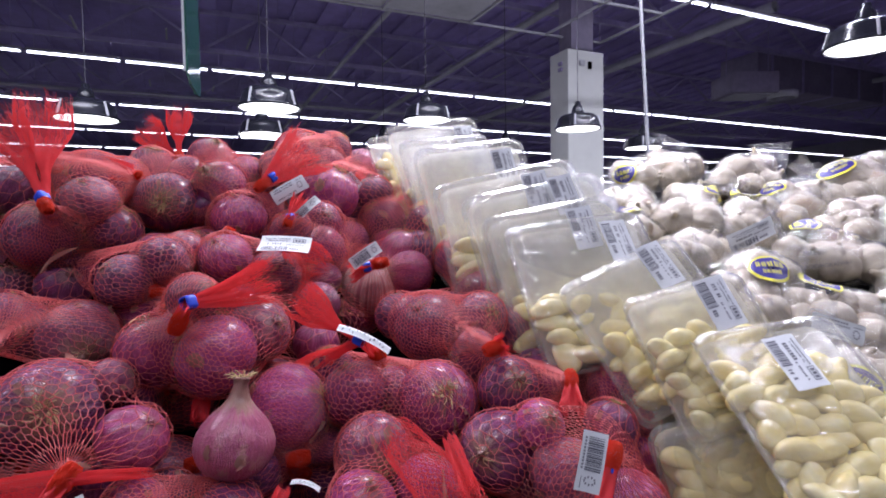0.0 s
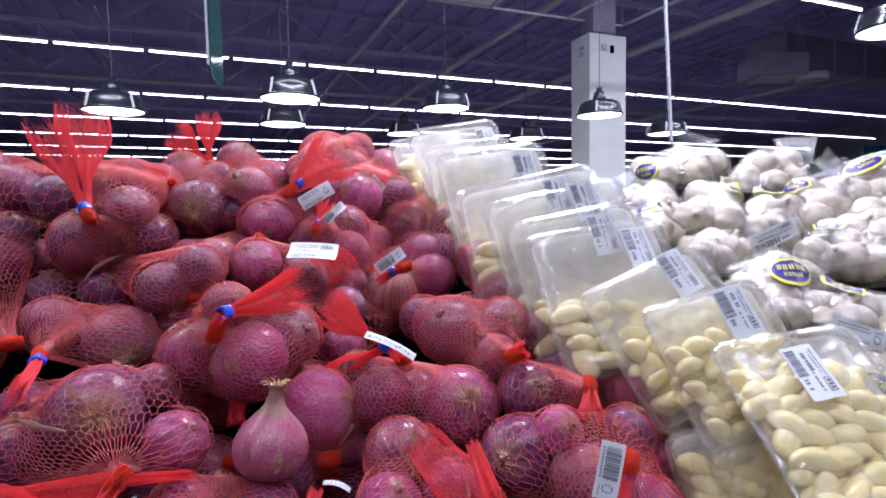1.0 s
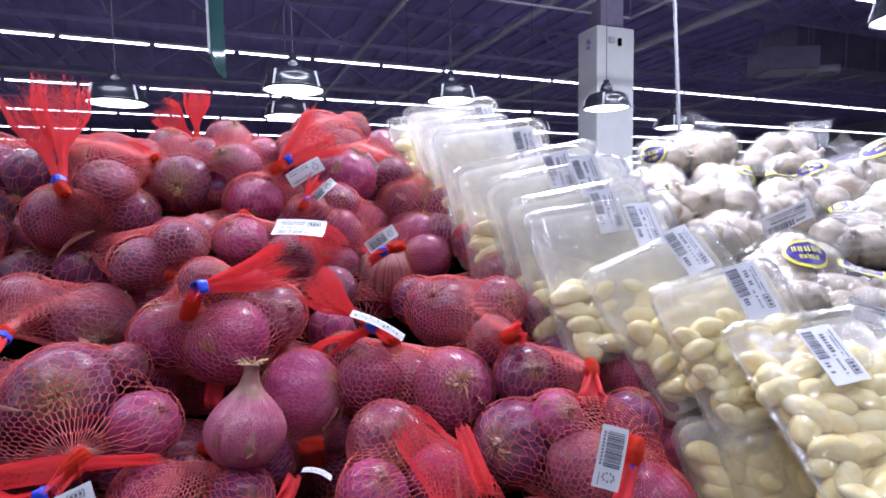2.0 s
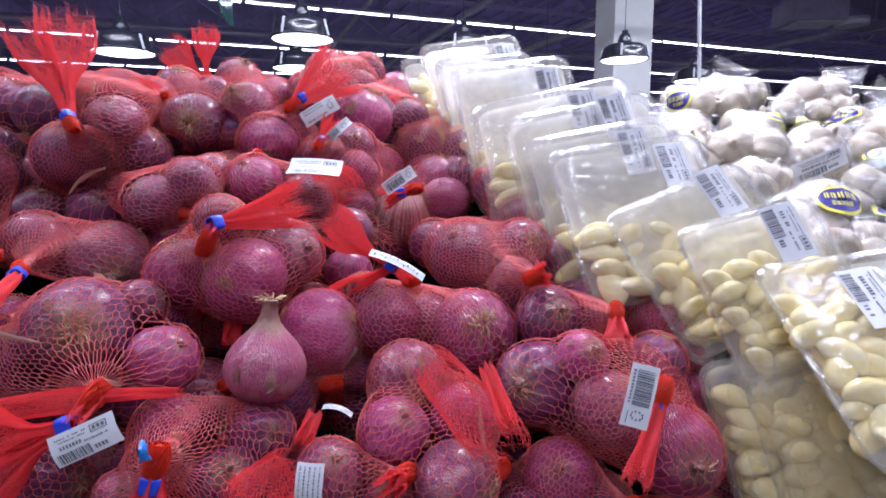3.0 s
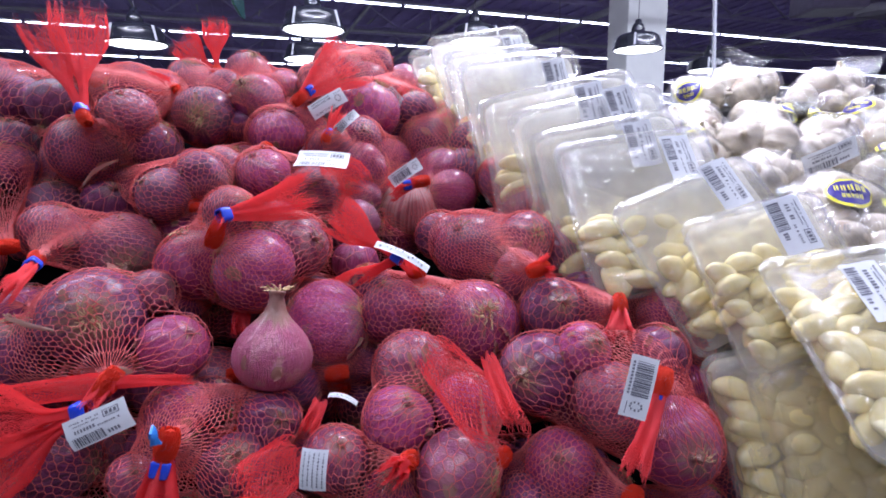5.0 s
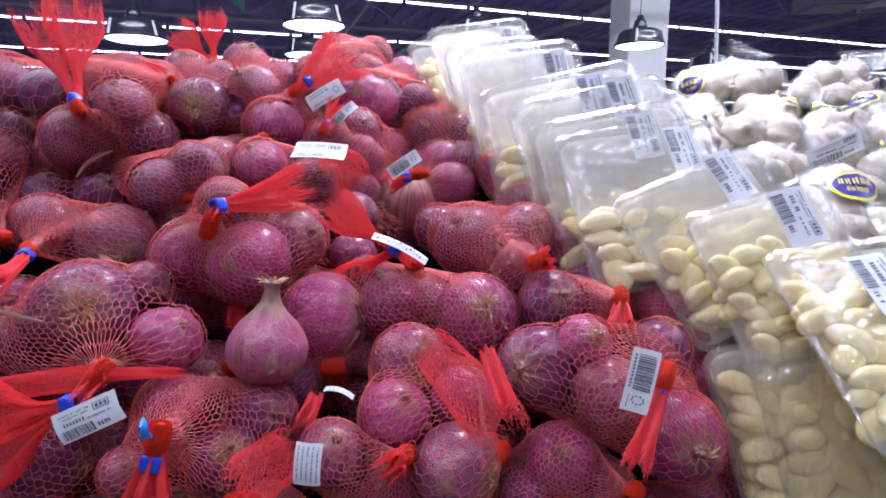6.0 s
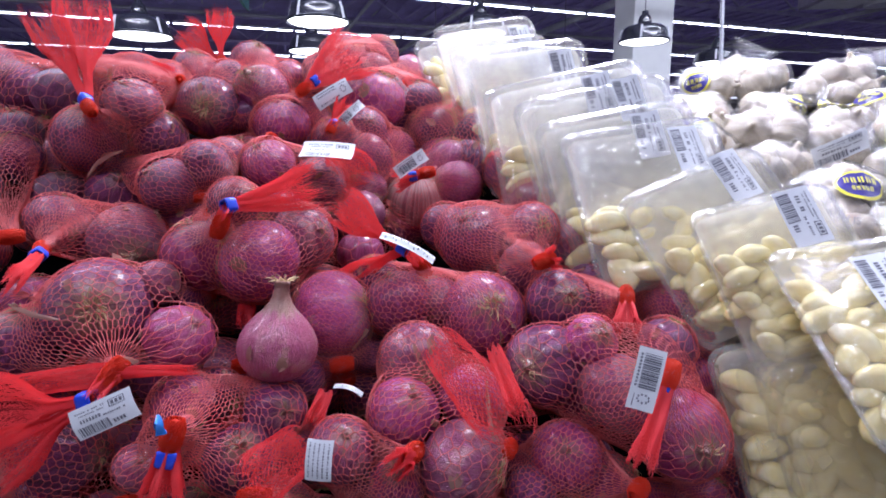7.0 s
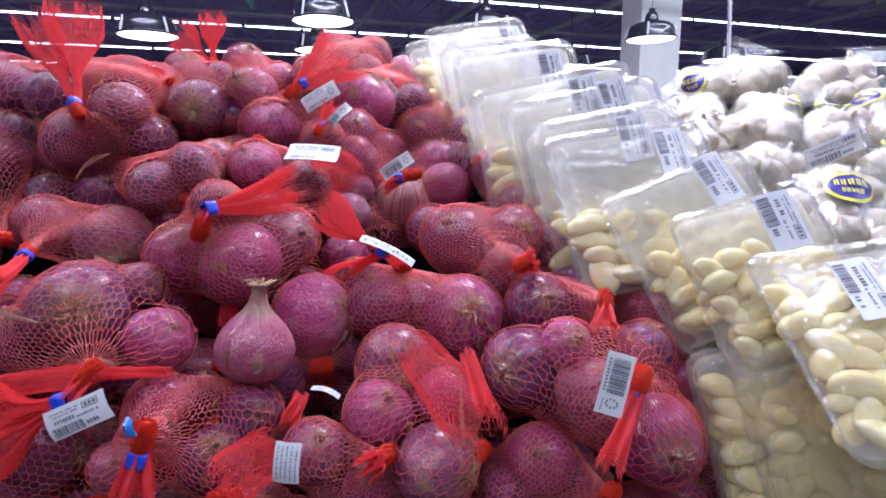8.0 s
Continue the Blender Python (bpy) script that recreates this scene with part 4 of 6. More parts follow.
def pendant_lamp():
    """A black enamel dome on a cord, bottom rim at z = 0."""
    top = tagged(new("pendant_lamp"), "glossy black dome pendant lamp, lit, hung on a cord", "pendant lamp", "pendant lamps")
    prof = [(0.222, 0.0), (0.23, 0.004), (0.226, 0.02), (0.21, 0.035), (0.2, 0.085), (0.187, 0.12), (0.16, 0.14), (0.1, 0.15), (0.065, 0.156), (0.06, 0.19), (0.046, 0.235), (0.03, 0.245), (0.028, 0.275), (0.012, 0.28)]
    v, f = lathe(prof, 40)
    child("dome", mesh_of("dome", v, f, LAMP_BLACK), top)
    prof = [(0.222, 0.004), (0.2, 0.045), (0.17, 0.085), (0.1, 0.11), (0.004, 0.115)]
    v, f = lathe(prof, 40)
    child("reflector", mesh_of("reflector", v, f, PALE_STEEL), top, "pale inner reflector")
    prof = [(0.004, 0.0), (0.14, -0.002), (0.205, 0.004), (0.212, 0.012)]
    v, f = lathe(prof, 40)
    child("diffuser", mesh_of("diffuser", v, f, LAMP_WHITE), top, "glowing white diffuser")
    for k in range(4):
        a = math.pi / 4 + k * math.pi / 2
        c, s = math.cos(a), math.sin(a)
        part("bracket", bar_between(bmesh.new(), (0.228 * c, 0.228 * s, 0.012), (0.198 * c, 0.198 * s, 0.125), 0.016, 0.012), PALE_STEEL, top, "bright metal strap")
    v, f = lathe([(0.0035, 0.27), (0.0035, 4.27)], 8)
    child("cord", mesh_of("cord", v, f, CORD), top, "thin black cord")
    return top


LAMPS = ((-0.72, 5.03, 2.155), (0.55, 4.32, 2.19), (0.65, 5.69, 2.21), (2.05, 4.84, 2.29), (3.56, 4.5, 2.24), (5.05, 5.13, 2.2), (3.84, 6.36, 2.26), (2.34, 6.98, 2.35), (3.93, 2.1, 2.385), (1.9, 1.6, 2.4), (0.75, 1.1, 2.45))
lamp = pendant_lamp()
for k, at in enumerate(LAMPS):
    if k == 0:
        lamp.location = at
    else:
        copy_thing(lamp, pose(*at))

for x, y, z, watts in ((0.75, 1.1, 2.43, 26), (1.9, 1.6, 2.38, 9)):
    area_lamp("pendant_light", (x, y, z - 0.02), 0.3, 0.3, watts, (0.93, 0.95, 1.0))

# pillar with boxed top fittings
pillar = tagged(new("pillar"), "square pale painted concrete pillar rising to the ceiling", "pillar")
pillar.location = (4.76, 6.22, 0)
part("shaft", box(0, 0.62, 0, 0.42, 0, 3.7, 0.012), PILLAR, pillar)
part("core", box(0.12, 0.5, 0.08, 0.36, 3.7, 6.49), DULL_STEEL, pillar, "bare dark upper column")
part("socket_box", box(0.19, 0.27, -0.03, 0.0, 3.48, 3.56, 0.006), PALE_STEEL, pillar, "small grey socket box")
part("junction_box", box(0.34, 0.39, -0.03, 0.0, 3.45, 3.55, 0.006), BLACK, pillar, "small dark junction box")
for zz in (3.42, 3.5):
    part("cable_clip", box(-0.025, 0.0, 0.12, 0.2, zz, zz + 0.05, 0.005), STEEL, pillar)

# dropped ceiling grid beside the pillar
drop = tagged(new("ceiling_grid"), "dropped ceiling grid of thin pale bars with grey panels", "ceiling grid")
drop.location = (0, 0, 3.95)
GX, GY = (1.0, 2.2, 3.4, 4.6, 5.55), (2.9, 4.1, 5.3, 6.5)
for x in GX:
    part("grid_bar", bar_between(bmesh.new(), (x, GY[0], 0), (x, GY[-1], 0), 0.03, 0.03), PALE_STEEL, drop)
for y in GY:
    part("grid_bar", bar_between(bmesh.new(), (GX[0], y, 0.001), (GX[-1], y, 0.001), 0.03, 0.026), PALE_STEEL, drop)
for x in GX[::2]:
    for y in (GY[0], GY[-1]):
        part("hanger", bar_between(bmesh.new(), (x, y, 0), (x, y, 2.54), 0.01, 0.01), STEEL, drop)
for i, j in ((0, 2), (1, 1), (1, 2)):
    part("panel", box(GX[i] + 0.02, GX[i + 1] - 0.02, GY[j] + 0.02, GY[j + 1] - 0.02, 0.018, 0.03), PALE_STEEL, drop)


def long_pipe(name, label, a, b, radius):
    top = tagged(new(name), label, "pipe", "ceiling pipes")
    top.location = a
    d = Vector(b) - Vector(a)
    v, f = lathe([(radius, 0), (radius, d.length)], 14)
    child("tube", mesh_of("tube", v, f, PALE_STEEL), top, "", to_axis((0, 0, 0), d, (1, 1, 1), 0))
    n = max(2, int(d.length / 5))
    for k in range(n):
        at = d * ((k + 0.5) / n)
        part("hanger", bar_between(bmesh.new(), at, at + Vector((0, 0, 6.48 - a[2])), 0.012, 0.012), STEEL, top)
    return top


for x, r in ((6.2, 0.07), (10.05, 0.1), (18.2, 0.07), (3.45, 0.05)):
    long_pipe("service_pipe", "long pale service pipe hung under the roof", (x, 6.9, 5.3), (x, 40, 5.3), r)
long_pipe("service_pipe", "long pale service pipe hung under the roof", (-16, 18.5, 5.3), (24, 18.5, 5.3), 0.05)

duct = tagged(new("air_duct"), "wide dark sheet-metal air duct under the roof", "air duct")
duct.location = (13.2, 9.5, 4.7)
part("trunk", box(0, 6.0, 0, 1.1, 0, 0.9, 0.03), DULL_STEEL, duct)
for k in range(5):
    part("flange", box(0.5 + 1.25 * k, 0.56 + 1.25 * k, -0.03, 1.13, -0.03, 0.93), STEEL, duct)

unit = tagged(new("fan_unit"), "pale ceiling fan unit with a ring-shaped bracket", "fan unit")
unit.location = (10.8, 8.4, 4.1)
unit.rotation_euler = (0, 0, radians(-24))
part("body", box(0, 1.08, 0, 0.9, 0.0, 0.46, 0.03), DULL_STEEL, unit)
part("grille", box(0.12, 1.03, 0.1, 0.8, -0.02, -0.002, 0.006), PALE_STEEL, unit)
prof = [(0.25, 0.0), (0.31, 0.0), (0.31, 0.14), (0.25, 0.14), (0.25, 0.0)]
v, f = lathe(prof, 28)
child("ring", mesh_of("ring", v, f, PALE_STEEL), unit, "round pale duct collar", pose(1.38, 0.4, -0.06))
for x in (0.1, 1.05):
    part("rod", bar_between(bmesh.new(), (x, 0.4, 0.46), (x, 0.4, 2.38), 0.015, 0.015), STEEL, unit)

rod = tagged(new("hanging_rod"), "thin pale hanging rod with a hook at its end", "hanging rod")
rod.location = (3.857, 3.856, 1.925)
part("bar", bar_between(bmesh.new(), (0, 0, 0), (0.014, 0.33, 4.55), 0.022, 0.022), PALE_STEEL, rod)
part("hook", bar_between(bmesh.new(), (0, 0, 0), (0.03, 0.0, -0.05), 0.015, 0.015), STEEL, rod)

sign = tagged(new("hanging_sign"), "thin glossy green hanging sign seen nearly edge-on", "hanging sign")
sign.location = (-0.004, 3.075, 2.095)
bm = bmesh.new()
prof = [(0.0, 0.0), (0.14, -0.03), (0.42, -0.02), (0.62, 0.005), (0.63, 0.5), (0.6, 0.72), (0.0, 0.75)]
left = [bm.verts.new((-0.006 + 0.11 * p, p, q)) for p, q in prof]
right = [bm.verts.new((0.006 + 0.11 * p, p, q)) for p, q in prof]
bm.faces.new(left[::-1])
bm.faces.new(right)
for k in range(len(prof)):
    n = (k + 1) % len(prof)
    bm.faces.new((left[k], left[n], right[n], right[k]))
part("board", bm, SIGN_GREEN, sign)
part("edge_trim", bar_between(bmesh.new(), (-0.009, -0.003, 0.0), (-0.009, -0.003, 0.75), 0.012, 0.012), PAPER, sign, "pale edge strip")
for y in (0.08, 0.55):
    part("cord", bar_between(bmesh.new(), (0.11 * y, y, 0.72), (0.11 * y, y, 4.38), 0.004, 0.004), STEEL, sign)

board = tagged(new("wall_sign"), "teal department sign hung far across the hall", "sign")
board.location = (21.9, 12.8, 2.75)
part("panel", box(0, 2.2, -0.03, 0.03, 0, 0.68, 0.01), SIGN_TEAL, board)
for x in (0.3, 1.9):
    part("cord", bar_between(bmesh.new(), (x, 0, 0.68), (x, 0, 3.73), 0.01, 0.01), STEEL, board)

# ---- the display stand under the produce ----
stand = tagged(new("display_stand"), "black sloped produce display stand on the shop floor", "display stand")
stand.location = (0.4, 0.6, 0)
bm = bmesh.new()
# across from the onion bin to the garlic bin: place, height of the bed, back edge
BED = ((-1.0, 0.56, 0.5, 0.7), (-0.1, 0.585, 0.48, 0.7), (0.05, 0.66, 0.36, 0.7), (0.22, 0.7, 0.26, 0.7), (0.42, 0.87, 0.4, 0.43), (1.0, 0.96, 0.38, 0.43), (1.45, 1.03, 0.28, 0.43))
FRONT = -0.54
top_front = [bm.verts.new((x, FRONT, h + rise * (FRONT + 0.6))) for x, h, y, rise in BED]
top_back = [bm.verts.new((x, y, h + rise * (y + 0.6))) for x, h, y, rise in BED]
low_front = [bm.verts.new((x, FRONT, 0.12)) for x, h, y, rise in BED]
low_back = [bm.verts.new((x, y, 0.12)) for x, h, y, rise in BED]
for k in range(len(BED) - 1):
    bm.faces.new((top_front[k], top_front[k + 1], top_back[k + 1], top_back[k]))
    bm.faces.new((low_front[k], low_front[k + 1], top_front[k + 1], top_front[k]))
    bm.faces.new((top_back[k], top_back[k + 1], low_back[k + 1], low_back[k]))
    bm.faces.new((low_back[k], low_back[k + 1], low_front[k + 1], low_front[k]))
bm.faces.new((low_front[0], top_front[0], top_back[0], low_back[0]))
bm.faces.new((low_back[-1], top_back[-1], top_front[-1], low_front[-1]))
# bed coloured nearly black to stand for deep shade between the produce
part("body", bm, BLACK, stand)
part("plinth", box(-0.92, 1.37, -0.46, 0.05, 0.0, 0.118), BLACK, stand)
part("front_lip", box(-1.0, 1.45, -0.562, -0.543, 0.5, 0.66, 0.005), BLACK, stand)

# ---- onion bags, from the back of the pile to its front ----
# beside truly purple bulbs, some get the purple skin as painted shade near gaps
onion_bag(
    [(-0.173, 0.838, 1.295, 0.042, -0.10, -0.32, 0.94, "purple"),
     (-0.095, 0.840, 1.299, 0.034, -0.52, 0.12, -0.85, "purple"),
     (-0.152, 0.849, 1.246, 0.030, 0.99, -0.09, 0.04, "purple")],
    (-0.157, 0.783, 1.331), tail=[(-0.222, 0.898, 1.456, 0.046), (-0.178, 0.919, 1.482, 0.063)], clip=0.013, label="red net onion bag standing up, wide frayed net end", cols=56, rows=64, seed=1)
onion_bag(
    [(-0.291, 0.992, 1.369, 0.046, 0.48, 0.07, 0.88, "purple"),
     (-0.211, 0.897, 1.352, 0.038, 0.39, 0.38, 0.84, "purple"),
     (-0.331, 0.969, 1.331, 0.039, -0.46, 0.20, 0.86, "purple"),
     (-0.335, 1.029, 1.402, 0.037, -0.04, 0.12, -0.99, "purple")],
    (-0.174, 0.933, 1.388), cols=56, rows=64, seed=2)
onion_bag(
    [(-0.120, 0.827, 1.338, 0.035, -0.08, -0.55, 0.83, "dry"),
     (-0.125, 0.917, 1.381, 0.032, 0.97, 0.12, -0.19, "purple"),
     (-0.087, 0.924, 1.374, 0.032, 0.41, -0.16, -0.90, "magenta"),
     (-0.190, 0.950, 1.389, 0.030, -0.94, 0.35, 0.02, "magenta")],
    (-0.068, 0.894, 1.376), cols=76, rows=72, seed=3, thick=0.0005, folds=[((-0.075, 0.880, 1.379), (-0.146, 0.925, 1.398), 0.035)])
onion_bag(
    [(-0.033, 0.875, 1.339, 0.042, 0.14, 0.99, 0.04, "purple"),
     (-0.056, 0.976, 1.398, 0.033, -0.16, 0.44, -0.88, "purple"),
     (-0.004, 0.938, 1.379, 0.033, 0.87, 0.38, 0.31, "purple"),
     (-0.081, 0.911, 1.341, 0.026, 0.36, 0.92, -0.12, "dry")],
    (-0.016, 0.99, 1.415), tail=[(-0.022, 1.028, 1.499, 0.036), (-0.072, 1.040, 1.467, 0.047)], label="red net onion bag, frayed net end spread upward", cols=56, rows=64, seed=4)
onion_bag(
    [(0.031, 1.020, 1.418, 0.037, 0.26, -0.56, 0.79, "dry"),
     (0.038, 0.885, 1.362, 0.038, -0.52, -0.64, 0.57, "magenta"),
     (0.082, 0.935, 1.388, 0.027, 0.35, -0.70, -0.62, "magenta"),
     (0.013, 0.883, 1.325, 0.031, -0.36, 0.45, 0.82, "purple")],
    (0.054, 0.982, 1.394), cols=56, rows=64, seed=5)
onion_bag(
    [(0.060, 0.839, 1.314, 0.039, -0.11, -0.34, 0.93, "rose"),
     (0.109, 0.894, 1.324, 0.030, 0.77, 0.10, 0.63, "magenta"),
     (0.023, 0.896, 1.313, 0.031, -0.81, 0.39, 0.43, "magenta"),
     (0.102, 0.936, 1.358, 0.026, -0.38, 0.47, 0.80, "purple")],
    (0.111, 0.911, 1.350), cols=56, rows=64, seed=6)
onion_bag(
    [(0.187, 1.058, 1.436, 0.047, -0.40, 0.66, -0.63, "magenta"),
     (0.251, 1.057, 1.449, 0.034, -0.61, 0.23, -0.76, "purple"),
     (0.130, 0.934, 1.398, 0.031, 0.41, -0.18, -0.90, "purple"),
     (0.229, 1.015, 1.411, 0.035, 0.09, 0.34, 0.94, "dry")],
    (0.090, 0.812, 1.360), tail=[(0.168, 0.860, 1.425, 0.086)], clip=0.021, label="red net onion bag with blue clip and barcode label", cols=80, rows=76, seed=7, thick=0.0005, tags=[((0.126, 0.801, 1.354), (0.022, -0.005, 0.013), (0.005, -0.003, -0.009), "code", 0.1)])
onion_bag(
    [(0.201, 0.887, 1.352, 0.049, -0.40, 0.32, -0.86, "rose"),
     (0.279, 0.894, 1.354, 0.033, -0.24, -0.08, 0.97, "purple"),
     (0.253, 0.923, 1.319, 0.037, -0.46, 0.32, -0.83, "purple"),
     (0.317, 1.091, 1.423, 0.036, 0.62, -0.34, 0.71, "magenta")],
    (0.257, 0.926, 1.381), tail=[(0.288, 0.971, 1.393, 0.035)], cols=56, rows=64, seed=8, tags=[((0.243, 0.885, 1.371), (0.011, -0.007, -0.016), (0.008, -0.002, 0.006), "code", 0.2)])
onion_bag(
    [(0.288, 0.872, 1.307, 0.040, 0.68, 0.16, -0.72, "purple"),
     (0.356, 0.931, 1.353, 0.044, 0.93, 0.36, 0.08, "magenta"),
     (0.348, 0.821, 1.300, 0.038, -0.63, 0.35, 0.69, "purple"),
     (0.318, 0.784, 1.257, 0.036, -0.55, 0.07, -0.83, "purple"),
     (0.293, 0.839, 1.264, 0.035, 0.36, 0.35, 0.87, "magenta")],
    (0.369, 0.909, 1.375), cols=66, rows=68, seed=9, thick=0.0005)
onion_bag(
    [(0.171, 0.805, 1.308, 0.030, 0.04, -0.88, 0.47, "purple"),
     (0.127, 0.791, 1.292, 0.032, -0.40, -0.25, 0.88, "purple"),
     (0.167, 0.786, 1.266, 0.035, 0.20, 0.62, 0.75, "magenta"),
     (0.229, 0.868, 1.278, 0.035, 0.44, 0.26, 0.86, "magenta")],
    (0.120, 0.766, 1.309), tail=[(0.141, 0.790, 1.341, 0.027)], clip=0.003, label="red net onion bag with blue clip and curled paper label", cols=56, rows=64, seed=10, tags=[((0.139, 0.77, 1.321), (0.02, -0.003, 0.02), (0.004, -0.002, -0.004), "code", 0.3)])
onion_bag(
    [(0.036, 0.754, 1.262, 0.034, -0.37, -0.47, 0.80, "rose"),
     (0.096, 0.747, 1.237, 0.035, 0.61, 0.75, 0.28, "dry"),
     (0.138, 0.803, 1.236, 0.031, 0.98, 0.19, 0.09, "magenta")],
    (0.043, 0.775, 1.295), cols=56, rows=64, seed=11, tags=[((0.103, 0.701, 1.279), (0.029, -0.011, -0.002), (-0.002, -0.014, -0.009), "price", 0.05)], folds=[((0.109, 0.719, 1.275), (0.157, 0.736, 1.239), 0.049)])
onion_bag(
    [(-0.074, 0.730, 1.241, 0.033, -0.68, -0.39, 0.63, "purple"),
     (-0.033, 0.735, 1.260, 0.031, 0.82, 0.43, 0.38, "purple"),
     (-0.011, 0.782, 1.270, 0.027, -0.43, 0.52, 0.74, "dry"),
     (-0.128, 0.843, 1.249, 0.027, -0.01, -0.05, -1.00, "purple")],
    (-0.039, 0.717, 1.228), cols=56, rows=64, seed=12)
onion_bag(
    [(-0.041, 0.649, 1.170, 0.039, -0.24, -0.08, 0.97, "magenta"),
     (0.018, 0.613, 1.168, 0.043, 0.79, -0.17, -0.59, "rose"),
     (0.065, 0.640, 1.187, 0.035, 0.52, -0.76, 0.38, "dry"),
     (-0.003, 0.631, 1.228, 0.025, -0.85, 0.42, -0.31, "dry")],
    (-0.016, 0.582, 1.210), tail=[(0.080, 0.643, 1.232, 0.052)], tail_from=(-0.008, 0.579, 1.229), clip=0.002, label="red net onion bag with blue clip and folded net end", cols=56, rows=64, seed=13)
onion_bag(
    [(-0.195, 0.755, 1.201, 0.034, 0.33, 0.33, 0.88, "dry"),
     (-0.117, 0.711, 1.183, 0.040, 0.19, -0.91, -0.36, "dry"),
     (-0.170, 0.775, 1.180, 0.030, -0.79, 0.61, 0.06, "purple")],
    (-0.189, 0.674, 1.184), tail=[(-0.179, 0.588, 1.167, 0.013)], clip=0.016, cols=56, rows=64, seed=14)
onion_bag(
    [(-0.124, 0.592, 1.138, 0.045, -0.12, 0.96, -0.26, "purple"),
     (-0.193, 0.611, 1.106, 0.034, 0.06, -0.18, 0.98, "purple"),
     (-0.053, 0.538, 1.119, 0.030, 0.60, -0.48, 0.64, "magenta"),
     (-0.076, 0.608, 1.155, 0.021, 0.93, -0.03, 0.36, "dry"),
     (-0.182, 0.706, 1.056, 0.032, -0.90, 0.37, -0.22, "purple")],
    (-0.093, 0.481, 1.116), tail=[(-0.187, 0.498, 1.086, 0.054), (-0.181, 0.485, 1.054, 0.041)], tail_from=(-0.107, 0.469, 1.101), clip=0.002, label="red net onion bag with blue clip, white price label", cols=56, rows=64, seed=15, tags=[((-0.094, 0.447, 1.098), (0.021, -0.005, 0.009), (0.007, -0.0035, -0.0085), "price", 0.05)], folds=[((-0.09, 0.479, 1.115), (-0.186, 0.525, 1.101), 0.021), ((-0.09, 0.48, 1.115), (-0.038, 0.496, 1.107), 0.010)])
onion_bag(
    [(0.085, 0.577, 1.114, 0.043, -0.80, 0.50, -0.33, "rose"),
     (0.118, 0.571, 1.072, 0.024, -0.46, 0.13, -0.88, "purple"),
     (0.052, 0.548, 1.061, 0.021, 0.95, -0.16, -0.27, "purple")],
    (0.086, 0.537, 1.075), label="red net onion bag with a shiny rose-coloured onion", cols=56, rows=64, seed=116, thick=0.00024, tags=[((0.085, 0.494, 1.068), (0.012, -0.005, -0.004), (0.001, -0.005, -0.001), "blank", 0.25)], folds=[((0.064, 0.481, 1.075), (0.050, 0.466, 1.053), 0.016), ((0.003, 0.608, 1.125), (-0.003, 0.596, 1.105), 0.020)])
onion_bag(
    [(0.150, 0.567, 1.122, 0.036, -0.36, -0.06, 0.93, "magenta"),
     (0.232, 0.530, 1.111, 0.043, 0.14, 0.85, -0.50, "rose"),
     (0.137, 0.606, 1.142, 0.025, 0.37, -0.01, -0.93, "purple"),
     (0.203, 0.580, 1.110, 0.031, 0.91, 0.37, 0.16, "magenta")],
    (0.178, 0.565, 1.158), tail=[(0.096, 0.608, 1.221, 0.039), (0.103, 0.619, 1.143, 0.028)], tail_from=(0.157, 0.557, 1.180), clip=0.002, label="red net onion bag with rolled white paper tag", cols=56, rows=64, seed=17, tags=[((0.158, 0.547, 1.185), (0.024, -0.011, -0.013), (-0.002, -0.004, -0.002), "blank", 0.12)])
onion_bag(
    [(0.236, 0.779, 1.210, 0.042, -0.02, -0.37, 0.93, "pale"),
     (0.290, 0.760, 1.228, 0.035, 1.00, -0.01, -0.07, "magenta"),
     (0.295, 0.793, 1.257, 0.038, -0.25, 0.06, -0.97, "magenta"),
     (0.162, 0.766, 1.228, 0.026, -0.81, -0.21, 0.55, "dry"),
     (0.148, 0.714, 1.203, 0.028, 0.77, 0.03, 0.64, "dry")],
    (0.231, 0.716, 1.249), tail=[(0.190, 0.718, 1.241, 0.026)], clip=0.02, label="red net onion bag with blue clip round its neck", cols=56, rows=64, thick=0.0002, seed=18, tags=[((0.205, 0.698, 1.262), (0.018, -0.004, 0.012), (0.005, -0.003, -0.006), "code", 0.15)])
onion_bag(
    [(0.263, 0.627, 1.174, 0.043, -0.54, -0.38, 0.75, "purple"),
     (0.317, 0.588, 1.187, 0.031, 0.01, 0.94, -0.35, "dry"),
     (0.291, 0.552, 1.151, 0.030, 0.29, -0.89, 0.35, "dry"),
     (0.245, 0.680, 1.182, 0.032, 0.06, 0.23, 0.97, "purple")],
    (0.284, 0.499, 1.170), tail=[(0.295, 0.499, 1.173, 0.024)], cols=56, rows=64, seed=19)
onion_bag(
    [(0.302, 0.501, 1.125, 0.033, -0.11, -0.85, 0.51, "purple"),
     (0.373, 0.516, 1.111, 0.025, 0.25, 0.91, 0.32, "magenta"),
     (0.375, 0.543, 1.113, 0.026, -0.80, 0.41, -0.44, "magenta")],
    (0.358, 0.466, 1.134), tail=[(0.342, 0.441, 1.111, 0.028)], cols=56, rows=64, seed=20)
